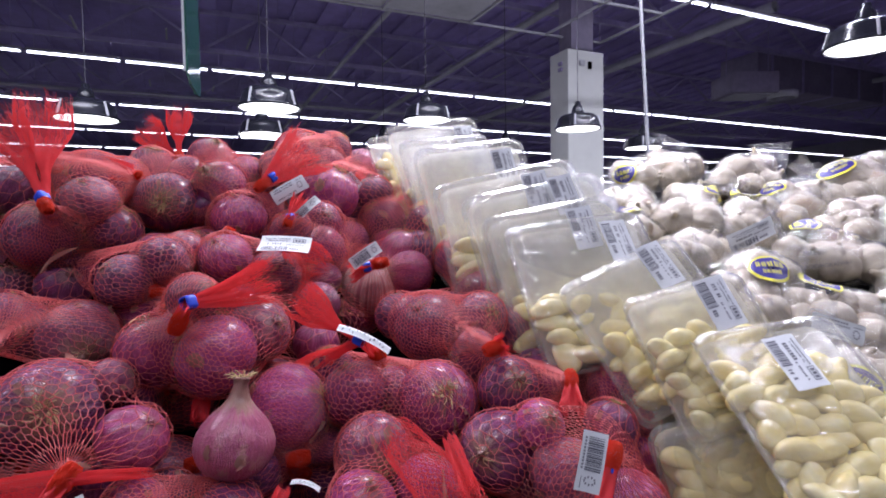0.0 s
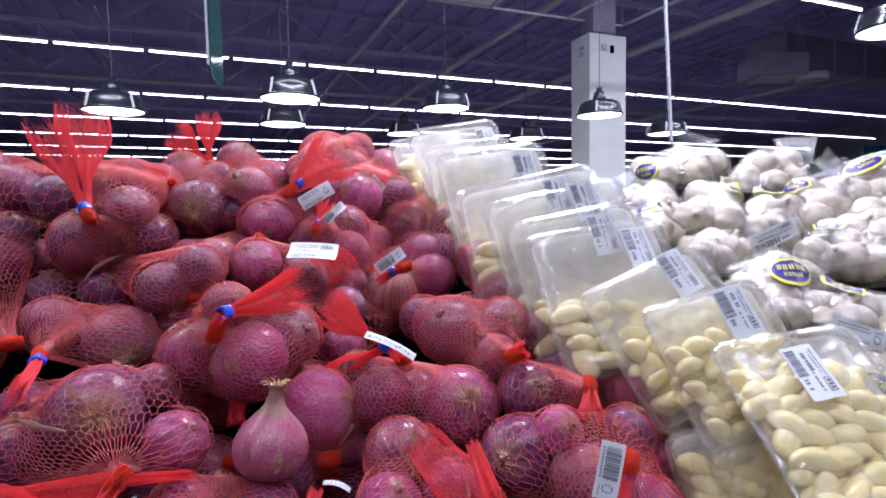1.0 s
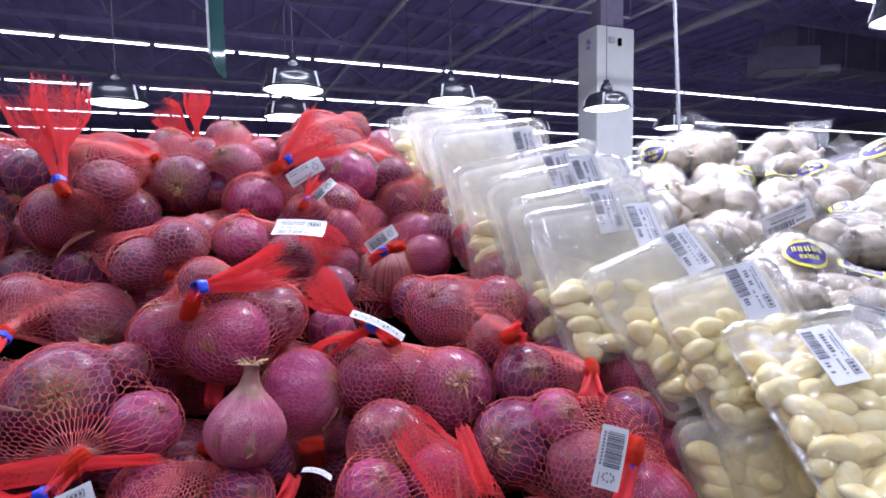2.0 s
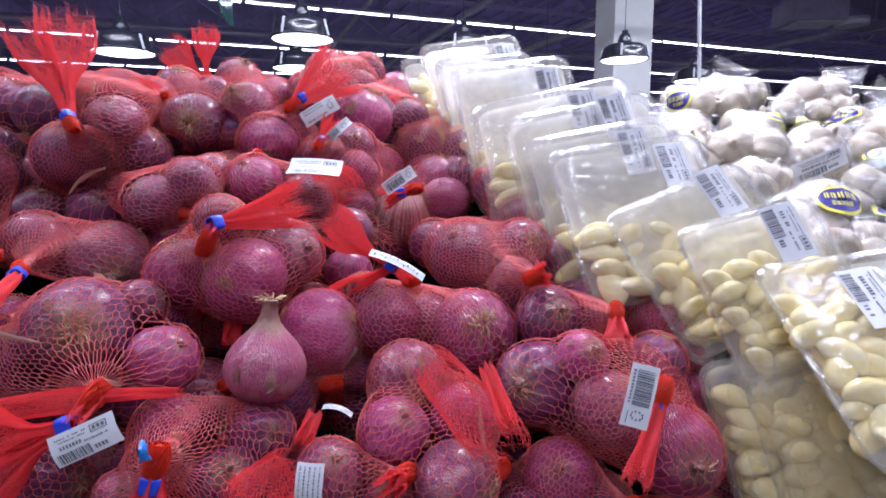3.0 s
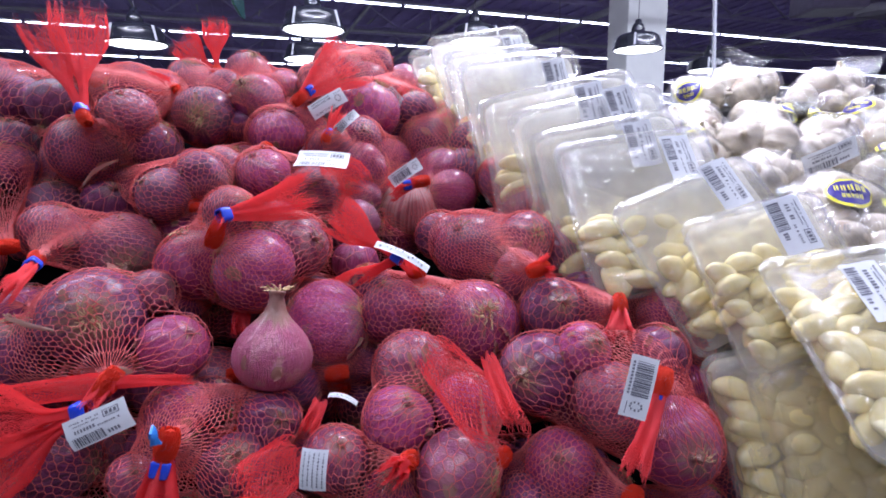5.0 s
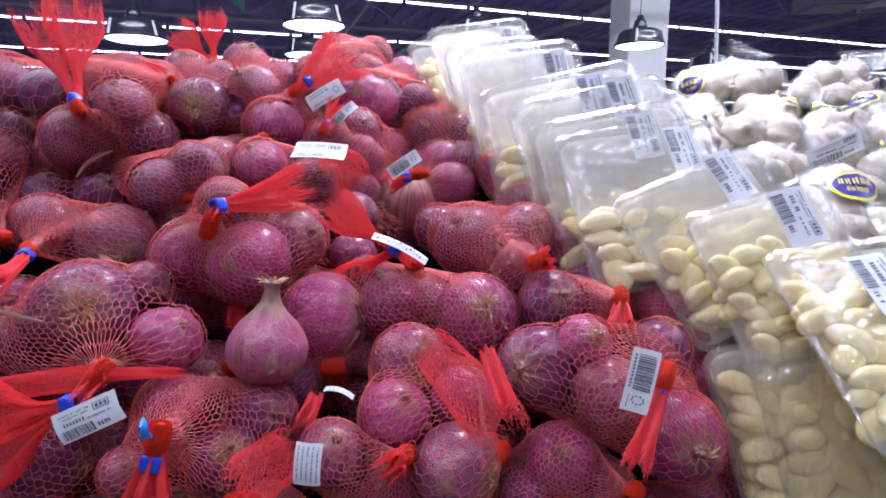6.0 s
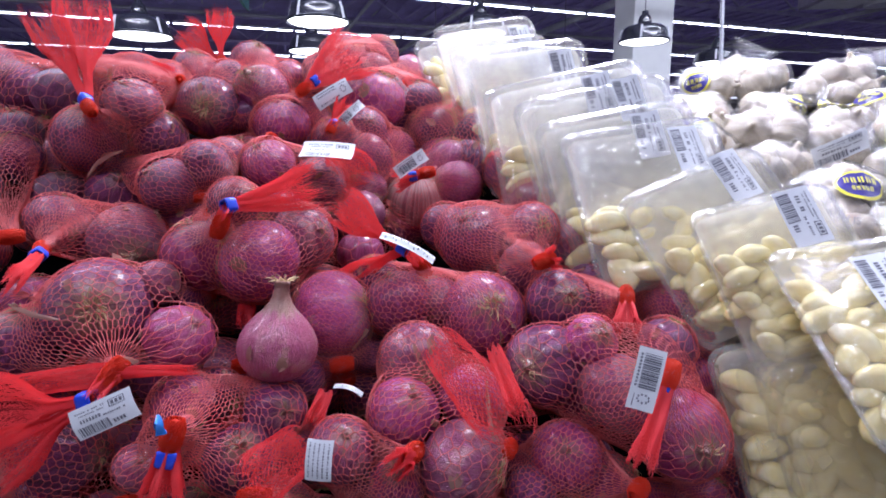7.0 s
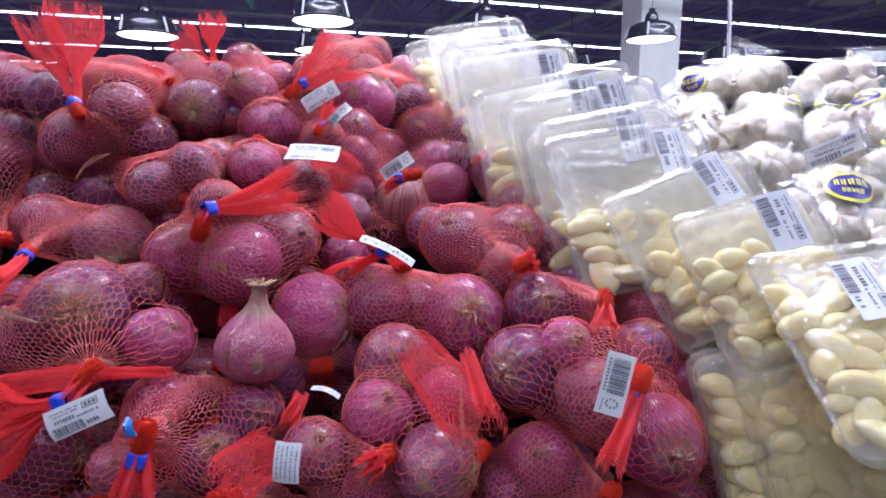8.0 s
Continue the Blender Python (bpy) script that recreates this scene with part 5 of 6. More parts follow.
onion_bag(
    [(0.264, 0.458, 1.080, 0.038, -0.80, -0.55, 0.24, "purple"),
     (0.295, 0.433, 1.107, 0.024, 0.02, -0.79, 0.61, "rose"),
     (0.308, 0.407, 1.067, 0.035, -0.36, 0.51, -0.79, "dry"),
     (0.381, 0.434, 1.093, 0.027, -0.41, 0.03, -0.91, "purple"),
     (0.352, 0.375, 1.035, 0.038, -0.24, -0.96, 0.16, "magenta"),
     (0.311, 0.475, 1.026, 0.028, 0.54, 0.07, 0.84, "dry")],
    (0.315, 0.354, 1.104), tail=[(0.276, 0.330, 1.048, 0.019)], clip=0.012, clip_size=0.62, label="red net onion bag with blue clip and barcode label", cols=56, rows=64, seed=21, tags=[((0.279, 0.338, 1.112), (-0.007, -0.002, -0.022), (0.008, -0.004, -0.006), "code", 0.05)])
onion_bag(
    [(0.152, 0.504, 1.082, 0.036, 0.01, 0.99, 0.11, "dry"),
     (0.127, 0.460, 1.055, 0.031, 0.19, -0.57, 0.80, "rose"),
     (0.189, 0.455, 1.063, 0.030, 0.19, -0.12, 0.97, "rose"),
     (0.163, 0.415, 1.024, 0.035, -0.70, 0.71, -0.01, "dry"),
     (0.184, 0.526, 1.049, 0.025, 0.96, 0.27, 0.03, "dry")],
    (0.202, 0.411, 1.031), label="red net onion bag, net pulled tight across", cols=56, rows=64, seed=22, folds=[((0.158, 0.459, 1.115), (0.189, 0.375, 1.067), 0.05), ((0.193, 0.418, 1.119), (0.196, 0.378, 1.082), 0.016)])
onion_bag(
    [(0.257, 0.407, 1.016, 0.030, -0.48, -0.57, 0.66, "rose"),
     (0.295, 0.397, 0.987, 0.026, -0.56, 0.42, -0.72, "magenta"),
     (0.222, 0.403, 0.992, 0.022, 0.79, 0.29, 0.53, "purple"),
     (0.227, 0.445, 0.987, 0.020, 0.06, 0.46, 0.89, "purple")],
    (0.293, 0.355, 1.008), cols=56, rows=64, seed=23)
onion_bag(
    [(0.070, 0.450, 1.036, 0.027, 0.13, -0.54, 0.83, "dry"),
     (0.111, 0.429, 1.007, 0.023, -0.12, -0.36, 0.92, "magenta"),
     (0.094, 0.469, 0.975, 0.023, -0.33, 0.27, -0.90, "purple")],
    (0.122, 0.414, 1.043), tail=[(0.107, 0.396, 1.047, 0.019)], cols=56, rows=64, seed=24, tags=[((0.046, 0.382, 1.07), (-0.002, -0.002, -0.014), (-0.009, 0.003, -0.003), "lines", 0.2)])
onion_bag(
    [(-0.052, 0.508, 1.071, 0.026, -0.46, 0.48, 0.75, "magenta"),
     (0.021, 0.490, 1.061, 0.026, 0.36, -0.86, 0.36, "purple"),
     (-0.009, 0.457, 1.040, 0.027, 0.14, -0.63, 0.76, "purple"),
     (-0.080, 0.461, 1.046, 0.017, 0.23, -0.64, 0.73, "dry"),
     (-0.029, 0.538, 1.062, 0.024, -0.78, 0.56, 0.27, "purple")],
    (-0.048, 0.421, 1.087), tail=[(-0.060, 0.416, 1.045, 0.028)], clip=0.016, tab=(-0.052, 0.406, 1.096), label="red net onion bag, blue clip and gathered tail", cols=56, rows=64, seed=25)
onion_bag(
    [(-0.147, 0.526, 1.035, 0.033, 0.95, -0.31, -0.05, "purple"),
     (-0.212, 0.571, 1.005, 0.032, -0.88, 0.42, 0.21, "magenta"),
     (-0.170, 0.535, 0.986, 0.027, -0.56, 0.58, 0.59, "magenta"),
     (-0.120, 0.510, 0.979, 0.024, 0.36, 0.41, 0.84, "dry")],
    (-0.202, 0.539, 1.052), cols=56, rows=64, seed=26)
onion_bag(
    [(-0.313, 0.847, 1.241, 0.039, -0.57, 0.35, 0.74, "purple"),
     (-0.272, 0.741, 1.180, 0.033, 0.55, 0.16, 0.82, "purple"),
     (-0.278, 0.897, 1.273, 0.036, 0.05, 0.56, -0.83, "purple"),
     (-0.274, 0.916, 1.306, 0.031, 0.02, -0.27, 0.96, "purple")],
    (-0.219, 0.692, 1.196), cols=56, rows=64, seed=27)
onion_bag(
    [(0.017, 0.464, 0.981, 0.028, -0.37, 0.62, -0.70, "purple"),
     (0.052, 0.456, 0.962, 0.026, -0.55, -0.08, 0.83, "purple"),
     (-0.019, 0.475, 0.967, 0.027, 0.93, -0.26, 0.27, "purple")],
    (0.002, 0.407, 1.036), cols=56, rows=64, seed=28, folds=[((0.041, 0.417, 1.065), (-0.006, 0.409, 1.046), 0.046)])
onion_bag(
    [(0.166, 0.432, 0.949, 0.032, -0.57, 0.44, -0.69, "dry"),
     (0.213, 0.416, 0.948, 0.030, 0.49, -0.21, -0.84, "dry"),
     (0.261, 0.402, 0.945, 0.030, 0.60, 0.33, 0.73, "magenta")],
    (0.176, 0.394, 0.996), cols=56, rows=64, seed=29)
onion_bag(
    [(0.345, 0.392, 0.947, 0.030, -0.88, 0.42, -0.20, "magenta"),
     (0.408, 0.402, 0.942, 0.029, -0.60, 0.13, -0.79, "magenta"),
     (0.337, 0.380, 0.917, 0.029, -0.78, 0.38, -0.50, "magenta")],
    (0.337, 0.349, 0.963), cols=56, rows=64, seed=30)
onion_bag(
    [(-0.279, 0.660, 1.118, 0.034, -0.71, -0.36, 0.60, "purple"),
     (-0.268, 0.624, 1.053, 0.033, -0.68, 0.48, 0.55, "purple"),
     (-0.316, 0.740, 1.171, 0.033, -0.90, 0.41, 0.12, "dry")],
    (-0.213, 0.562, 1.097), cols=56, rows=64, seed=31)
onion_bag(
    [(-0.086, 0.496, 0.965, 0.028, 0.60, 0.79, -0.14, "dry"),
     (-0.144, 0.527, 0.942, 0.028, 0.95, -0.02, 0.30, "purple"),
     (-0.049, 0.483, 0.985, 0.024, -0.37, 0.18, -0.91, "purple")],
    (-0.094, 0.46, 1.017), cols=56, rows=64, seed=32)
onion_bag(
    [(0.429, 0.440, 1.046, 0.027, 0.87, 0.04, 0.50, "magenta"),
     (0.458, 0.432, 0.975, 0.029, 0.58, -0.19, -0.80, "dry"),
     (0.459, 0.406, 0.937, 0.030, -0.05, 0.08, -1.00, "purple")],
    (0.422, 0.41, 1.03), label="red net onion bag beside the garlic trays", cols=56, rows=64, seed=33)
onion_bag(
    [(0.427, 0.480, 1.111, 0.028, -0.44, -0.74, -0.51, "magenta"),
     (0.441, 0.459, 1.080, 0.026, 0.81, -0.04, -0.58, "dry"),
     (0.403, 0.573, 1.130, 0.029, 0.98, -0.07, 0.16, "purple")],
    (0.444, 0.579, 1.129), label="red net onion bag beside the garlic trays", cols=56, rows=64, seed=34)
onion_bag(
    [(0.365, 0.597, 1.165, 0.030, 0.94, -0.21, -0.26, "dry"),
     (0.360, 0.668, 1.214, 0.032, 0.42, -0.17, -0.89, "magenta"),
     (0.354, 0.733, 1.249, 0.033, -0.69, 0.42, 0.59, "purple")],
    (0.347, 0.693, 1.243), label="red net onion bag beside the garlic trays", cols=56, rows=64, seed=35)
onion_bag(
    [(-0.274, 0.978, 1.276, 0.030, 0.50, 0.58, 0.64, "dry"),
     (-0.201, 0.928, 1.271, 0.031, -0.36, 0.73, 0.58, "purple"),
     (-0.111, 0.873, 1.278, 0.031, 0.33, 0.76, -0.56, "dry")],
    (-0.225, 0.904, 1.283), label="red net onion bag deep inside the pile", cols=30, rows=34, seed=36)
onion_bag(
    [(-0.046, 0.827, 1.264, 0.031, -0.09, 0.93, -0.37, "magenta"),
     (0.014, 0.837, 1.268, 0.033, 0.31, 0.57, -0.76, "magenta"),
     (0.084, 0.870, 1.277, 0.033, -0.83, 0.53, -0.16, "purple")],
    (-0.018, 0.821, 1.271), label="red net onion bag deep inside the pile", cols=30, rows=34, seed=37)
onion_bag(
    [(0.113, 0.837, 1.239, 0.033, 0.44, 0.39, -0.81, "purple"),
     (0.196, 0.850, 1.250, 0.034, -0.71, 0.34, -0.61, "magenta"),
     (0.267, 0.838, 1.238, 0.034, 0.15, 0.65, 0.74, "purple")],
    (0.145, 0.837, 1.247), label="red net onion bag deep inside the pile", cols=30, rows=34, seed=38)
onion_bag(
    [(-0.240, 0.829, 1.187, 0.029, -0.30, 0.82, 0.49, "dry"),
     (-0.186, 0.824, 1.187, 0.030, 0.30, 0.19, 0.93, "magenta"),
     (-0.141, 0.814, 1.186, 0.031, 0.43, 0.24, -0.87, "magenta"),
     (-0.219, 0.856, 1.223, 0.035, 0.16, -0.26, 0.95, "purple"),
     (-0.151, 0.833, 1.230, 0.033, 0.34, -0.76, 0.55, "purple")],
    (-0.211, 0.814, 1.195), label="red net onion bag deep inside the pile", cols=30, rows=34, seed=39)
onion_bag(
    [(-0.061, 0.743, 1.200, 0.032, -0.33, -0.76, -0.55, "magenta"),
     (-0.006, 0.688, 1.187, 0.033, 0.81, -0.53, 0.23, "dry"),
     (0.044, 0.681, 1.203, 0.033, 0.59, 0.81, -0.01, "magenta")],
    (-0.032, 0.692, 1.211), label="red net onion bag deep inside the pile", cols=30, rows=34, seed=40)
onion_bag(
    [(0.057, 0.684, 1.189, 0.033, 0.63, 0.77, 0.03, "purple"),
     (0.151, 0.782, 1.182, 0.037, 0.96, -0.19, -0.21, "purple"),
     (0.229, 0.799, 1.174, 0.037, 0.93, -0.09, -0.37, "magenta"),
     (0.133, 0.675, 1.157, 0.029, 0.09, -0.09, 0.99, "magenta")],
    (0.084, 0.693, 1.193), label="red net onion bag deep inside the pile", cols=30, rows=34, seed=41)
onion_bag(
    [(0.265, 0.698, 1.172, 0.034, -0.10, 0.88, -0.47, "magenta"),
     (0.321, 0.679, 1.178, 0.034, -0.16, 0.38, 0.91, "purple"),
     (0.386, 0.625, 1.184, 0.034, 0.80, 0.42, -0.43, "purple")],
    (0.288, 0.676, 1.182), label="red net onion bag deep inside the pile", cols=30, rows=34, seed=42)
onion_bag(
    [(-0.200, 0.671, 1.130, 0.029, 0.08, 0.30, 0.95, "magenta"),
     (-0.148, 0.650, 1.131, 0.030, 0.67, 0.63, 0.39, "purple"),
     (-0.102, 0.641, 1.134, 0.031, 0.69, -0.05, -0.73, "purple")],
    (-0.174, 0.648, 1.139), label="red net onion bag deep inside the pile", cols=30, rows=34, seed=43)
onion_bag(
    [(-0.063, 0.647, 1.127, 0.032, 0.99, -0.09, -0.09, "purple"),
     (-0.013, 0.686, 1.106, 0.034, 0.01, 0.64, -0.77, "dry")],
    (-0.04, 0.646, 1.131), label="red net onion bag deep inside the pile", cols=30, rows=34, seed=44)
onion_bag(
    [(0.079, 0.664, 1.115, 0.034, -0.38, 0.67, -0.64, "dry"),
     (0.145, 0.641, 1.111, 0.034, -0.69, 0.64, 0.34, "purple"),
     (0.197, 0.632, 1.105, 0.034, -0.19, 0.69, -0.70, "purple")],
    (0.103, 0.647, 1.124), label="red net onion bag deep inside the pile", cols=30, rows=34, seed=45)
onion_bag(
    [(0.269, 0.622, 1.107, 0.034, 0.66, 0.36, 0.65, "purple"),
     (0.319, 0.593, 1.114, 0.034, 0.29, 0.54, -0.79, "dry"),
     (0.366, 0.542, 1.118, 0.033, 0.96, -0.17, 0.24, "purple")],
    (0.289, 0.601, 1.117), label="red net onion bag deep inside the pile", cols=30, rows=34, seed=46)
onion_bag(
    [(-0.176, 0.636, 1.066, 0.029, -0.68, 0.47, -0.57, "purple"),
     (-0.126, 0.614, 1.062, 0.030, 0.09, 0.16, -0.98, "dry"),
     (-0.076, 0.604, 1.060, 0.031, 0.10, 0.04, -0.99, "purple")],
    (-0.15, 0.613, 1.077), label="red net onion bag deep inside the pile", cols=30, rows=34, seed=47)
onion_bag(
    [(-0.029, 0.632, 1.048, 0.034, 0.93, 0.21, 0.29, "dry"),
     (0.027, 0.585, 1.050, 0.033, 0.30, 0.13, 0.95, "magenta")],
    (-0.004, 0.581, 1.07), label="red net onion bag deep inside the pile", cols=30, rows=34, seed=48)
onion_bag(
    [(0.072, 0.606, 1.028, 0.035, 0.99, 0.01, 0.16, "magenta"),
     (0.122, 0.585, 1.022, 0.035, 0.42, 0.68, 0.60, "purple"),
     (0.178, 0.563, 1.036, 0.034, 0.85, 0.43, 0.31, "magenta")],
    (0.091, 0.563, 1.05), label="red net onion bag deep inside the pile", cols=30, rows=34, seed=49)
onion_bag(
    [(0.223, 0.530, 1.035, 0.033, -0.74, 0.46, 0.49, "purple"),
     (0.276, 0.514, 1.041, 0.034, -0.08, 0.36, 0.93, "magenta"),
     (0.346, 0.505, 1.032, 0.035, -0.14, 0.51, 0.85, "magenta")],
    (0.241, 0.512, 1.046), label="red net onion bag deep inside the pile", cols=30, rows=34, seed=50)
onion_bag(
    [(-0.170, 0.603, 1.008, 0.029, 0.41, 0.24, 0.88, "dry"),
     (-0.127, 0.574, 1.018, 0.030, -0.64, 0.17, -0.75, "dry"),
     (-0.074, 0.549, 1.021, 0.030, -0.01, 0.72, 0.70, "purple")],
    (-0.143, 0.574, 1.024), label="red net onion bag deep inside the pile", cols=30, rows=34, seed=51)
onion_bag(
    [(-0.037, 0.548, 1.022, 0.031, -0.52, 0.20, -0.83, "purple"),
     (0.016, 0.536, 1.010, 0.032, 0.88, -0.36, 0.32, "magenta")],
    (-0.016, 0.529, 1.033), label="red net onion bag deep inside the pile", cols=30, rows=34, seed=52)
onion_bag(
    [(0.059, 0.522, 0.997, 0.032, -0.02, 0.53, 0.85, "purple"),
     (0.109, 0.521, 0.977, 0.032, 0.64, 0.34, 0.69, "dry"),
     (0.162, 0.494, 0.980, 0.032, -0.12, -0.37, -0.92, "magenta")],
    (0.08, 0.515, 1.002), label="red net onion bag deep inside the pile", cols=30, rows=34, seed=53)
onion_bag(
    [(0.198, 0.483, 0.986, 0.032, 0.34, 0.21, 0.91, "magenta"),
     (0.257, 0.471, 0.972, 0.032, 0.34, -0.91, -0.25, "purple"),
     (0.312, 0.460, 0.966, 0.032, 0.00, 0.91, 0.42, "purple")],
    (0.217, 0.473, 0.994), label="red net onion bag deep inside the pile", cols=30, rows=34, seed=54)

# ---- a loose onion lying on the bags ----
stem_onion = tagged(new("onion", STEMMED), "loose pale purple onion with a long dry stem", "onion")
stem_onion.matrix_basis = to_axis((0.027, 0.506, 1.111), (0.14, 0.18, 0.97), (0.035, 0.035, 0.035), 2.2)

# ---- loose skin ----
skin_scrap((-0.121, 0.747, 1.281), (-0.158, 0.746, 1.253), 0.0023, 0.0053, 0)
skin_scrap((-0.175, 0.547, 1.158), (-0.134, 0.516, 1.151), 0.0021, 0.0014, 1)
skin_scrap((0.191, 0.428, 1.088), (0.18, 0.388, 1.055), 0.0020, 0.0010, 2)
skin_scrap((-0.088, 0.491, 1.123), (-0.077, 0.488, 1.119), 0.0022, 0.0004, 3)

# ---- trays of peeled garlic, shingled from back to front ----
garlic_tray((0.282, 0.956, 1.456), (0.988, 0.010, 0.156), (0.142, -0.475, -0.869), 0.74, (0.7, 0.2), seed=1, wide=1.07, long=1.12)
garlic_tray((0.297, 0.899, 1.467), (0.984, -0.050, 0.170), (0.134, -0.418, -0.899), 0.5, (0.78, 0.25), seed=2, wide=1.16, long=1.12)
garlic_tray((0.309, 0.860, 1.439), (0.990, -0.070, 0.125), (0.084, -0.428, -0.900), 0.45, (0.76, 0.25), seed=3, wide=1.10, long=1.12)
garlic_tray((0.313, 0.804, 1.418), (0.979, -0.159, 0.129), (0.061, -0.374, -0.925), 0.4, (0.74, 0.24), seed=4, wide=1.24, long=1.12)
garlic_tray((0.317, 0.738, 1.356), (0.902, -0.385, 0.195), (0.003, -0.448, -0.894), 0.36, (0.69, 0.28), seed=5, wide=1.40, long=0.87)
garlic_tray((0.331, 0.679, 1.335), (0.955, -0.218, 0.199), (0.090, -0.427, -0.900), 0.36, (0.68, 0.15), seed=6, wide=1.40, long=1.11)
garlic_tray((0.344, 0.643, 1.307), (0.942, -0.284, 0.177), (0.040, -0.429, -0.903), 0.4, (0.66, 0.24), seed=7, wide=1.29, long=0.96)
garlic_tray((0.356, 0.604, 1.294), (0.968, -0.224, 0.115), (-0.026, -0.543, -0.839), 0.42, (0.72, 0.25), seed=8, wide=1.27, long=0.97)
garlic_tray((0.380, 0.525, 1.223), (0.938, -0.092, 0.334), (0.226, -0.568, -0.791), 0.55, (0.7, 0.17), seed=9, wide=1.19, long=0.89)
garlic_tray((0.421, 0.464, 1.213), (0.940, -0.257, 0.227), (0.049, -0.555, -0.831), 0.62, (0.66, 0.22), seed=10, wide=0.96, long=0.80)
garlic_tray((0.456, 0.404, 1.182), (0.975, -0.205, 0.082), (-0.093, -0.719, -0.689), 0.76, (0.46, 0.29), seed=11, wide=1.13, long=0.93)
garlic_tray((0.405, 0.412, 1.091), (0.882, -0.402, 0.248), (0.083, -0.386, -0.919), 0.84, (0.7, 0.3), seed=12, tag=False, wide=1.00, long=0.96, misted=True)
garlic_tray((0.432, 0.384, 1.086), (0.882, -0.403, 0.245), (0.087, -0.372, -0.924), 0.8, (0.7, 0.3), seed=13, tag=False, wide=1.00, long=0.96, misted=True)

# ---- film bags of garlic bulbs ----
garlic_bag(
    [(1.024, 0.947, 1.407, 0.037, 0.66, -0.07, -0.75),
     (0.947, 0.956, 1.398, 0.033, 0.37, -0.93, 0.08),
     (0.934, 1.014, 1.417, 0.032, 0.95, 0.21, 0.23),
     (1.136, 0.991, 1.432, 0.034, -0.45, 0.88, -0.14),
     (1.109, 1.073, 1.453, 0.035, 0.31, 0.93, 0.20),
     (1.001, 0.981, 1.416, 0.033, -0.44, -0.89, -0.10),
     (0.951, 0.998, 1.417, 0.031, 0.09, -0.33, -0.94),
     (1.040, 1.005, 1.431, 0.030, 0.82, 0.36, -0.44),
     (1.089, 1.007, 1.438, 0.031, 0.43, -0.58, 0.69),
     (1.026, 0.970, 1.416, 0.032, -0.19, 0.96, -0.21)],
    (1.087, 1.051, 1.468), logos=[((-0.988, -0.117, -0.101), 0.0271, 0.2)], words=[], seed=1, flap=(1.3, 1.138, 1.506))
garlic_bag(
    [(0.966, 0.877, 1.344, 0.038, -0.53, 0.77, -0.35),
     (0.846, 0.783, 1.303, 0.038, -0.63, -0.73, 0.28),
     (0.891, 0.748, 1.295, 0.039, -0.76, 0.60, 0.25),
     (1.016, 0.870, 1.346, 0.036, 0.12, -0.03, 0.99),
     (0.893, 0.816, 1.313, 0.034, 0.34, 0.83, 0.44),
     (0.880, 0.784, 1.300, 0.036, -0.89, -0.41, -0.17),
     (0.979, 0.833, 1.330, 0.036, 0.04, 0.64, -0.76),
     (0.981, 0.862, 1.345, 0.034, -1.00, 0.08, -0.05)],
    (1.05, 0.863, 1.37), logos=[((0.881, -0.02, 0.472), 0.0272, -1.0)], words=[], seed=2)
garlic_bag(
    [(1.181, 0.903, 1.412, 0.044, -0.85, -0.06, -0.52),
     (1.290, 0.926, 1.429, 0.043, -0.21, 0.08, 0.97),
     (1.110, 0.883, 1.384, 0.038, -0.71, 0.70, 0.10),
     (1.225, 0.857, 1.383, 0.038, 0.52, -0.50, 0.70),
     (1.211, 0.887, 1.406, 0.039, -0.70, -0.70, 0.13),
     (1.198, 0.899, 1.411, 0.037, -0.78, -0.36, -0.52),
     (1.150, 0.848, 1.374, 0.034, 0.94, -0.04, -0.34),
     (1.215, 0.890, 1.409, 0.038, -0.75, 0.41, 0.52)],
    (1.3, 0.912, 1.444), logos=[], words=[], seed=3, flap=(1.507, 0.999, 1.506))
garlic_bag(
    [(1.167, 0.784, 1.342, 0.044, -0.05, -0.86, -0.51),
     (1.149, 0.724, 1.315, 0.040, 0.70, 0.60, -0.40),
     (1.081, 0.708, 1.296, 0.035, 0.80, -0.24, -0.55),
     (1.288, 0.783, 1.354, 0.039, -0.49, -0.54, 0.68),
     (1.164, 0.754, 1.324, 0.039, 0.74, -0.65, -0.17),
     (1.182, 0.751, 1.327, 0.034, 0.02, -0.70, -0.71),
     (1.222, 0.776, 1.346, 0.038, -0.77, 0.02, 0.64)],
    (1.298, 0.815, 1.4), logos=[((-0.782, 0.3, 0.546), 0.0266, 0.25)], words=[], seed=4)
garlic_bag(
    [(0.997, 0.747, 1.303, 0.042, -0.87, -0.46, 0.18),
     (1.071, 0.753, 1.313, 0.036, 0.24, -0.96, 0.17),
     (0.929, 0.723, 1.278, 0.035, 0.46, -0.44, -0.77),
     (0.968, 0.689, 1.267, 0.031, 0.59, 0.67, -0.45),
     (1.026, 0.743, 1.304, 0.036, -0.06, -0.55, 0.83),
     (0.993, 0.725, 1.294, 0.032, 0.85, 0.02, 0.53),
     (0.954, 0.711, 1.283, 0.031, -0.29, 0.71, 0.64),
     (0.959, 0.701, 1.278, 0.033, -0.16, -0.86, 0.48)],
    (1.059, 0.814, 1.356), logos=[((0.671, 0.53, 0.519), 0.0291, 0.2)], words=[], seed=5, tags=[((0.875, 0.638, 1.275), (0.037, -0.014, 0.017), (0.006, -0.003, -0.015), "price", 0.1)])
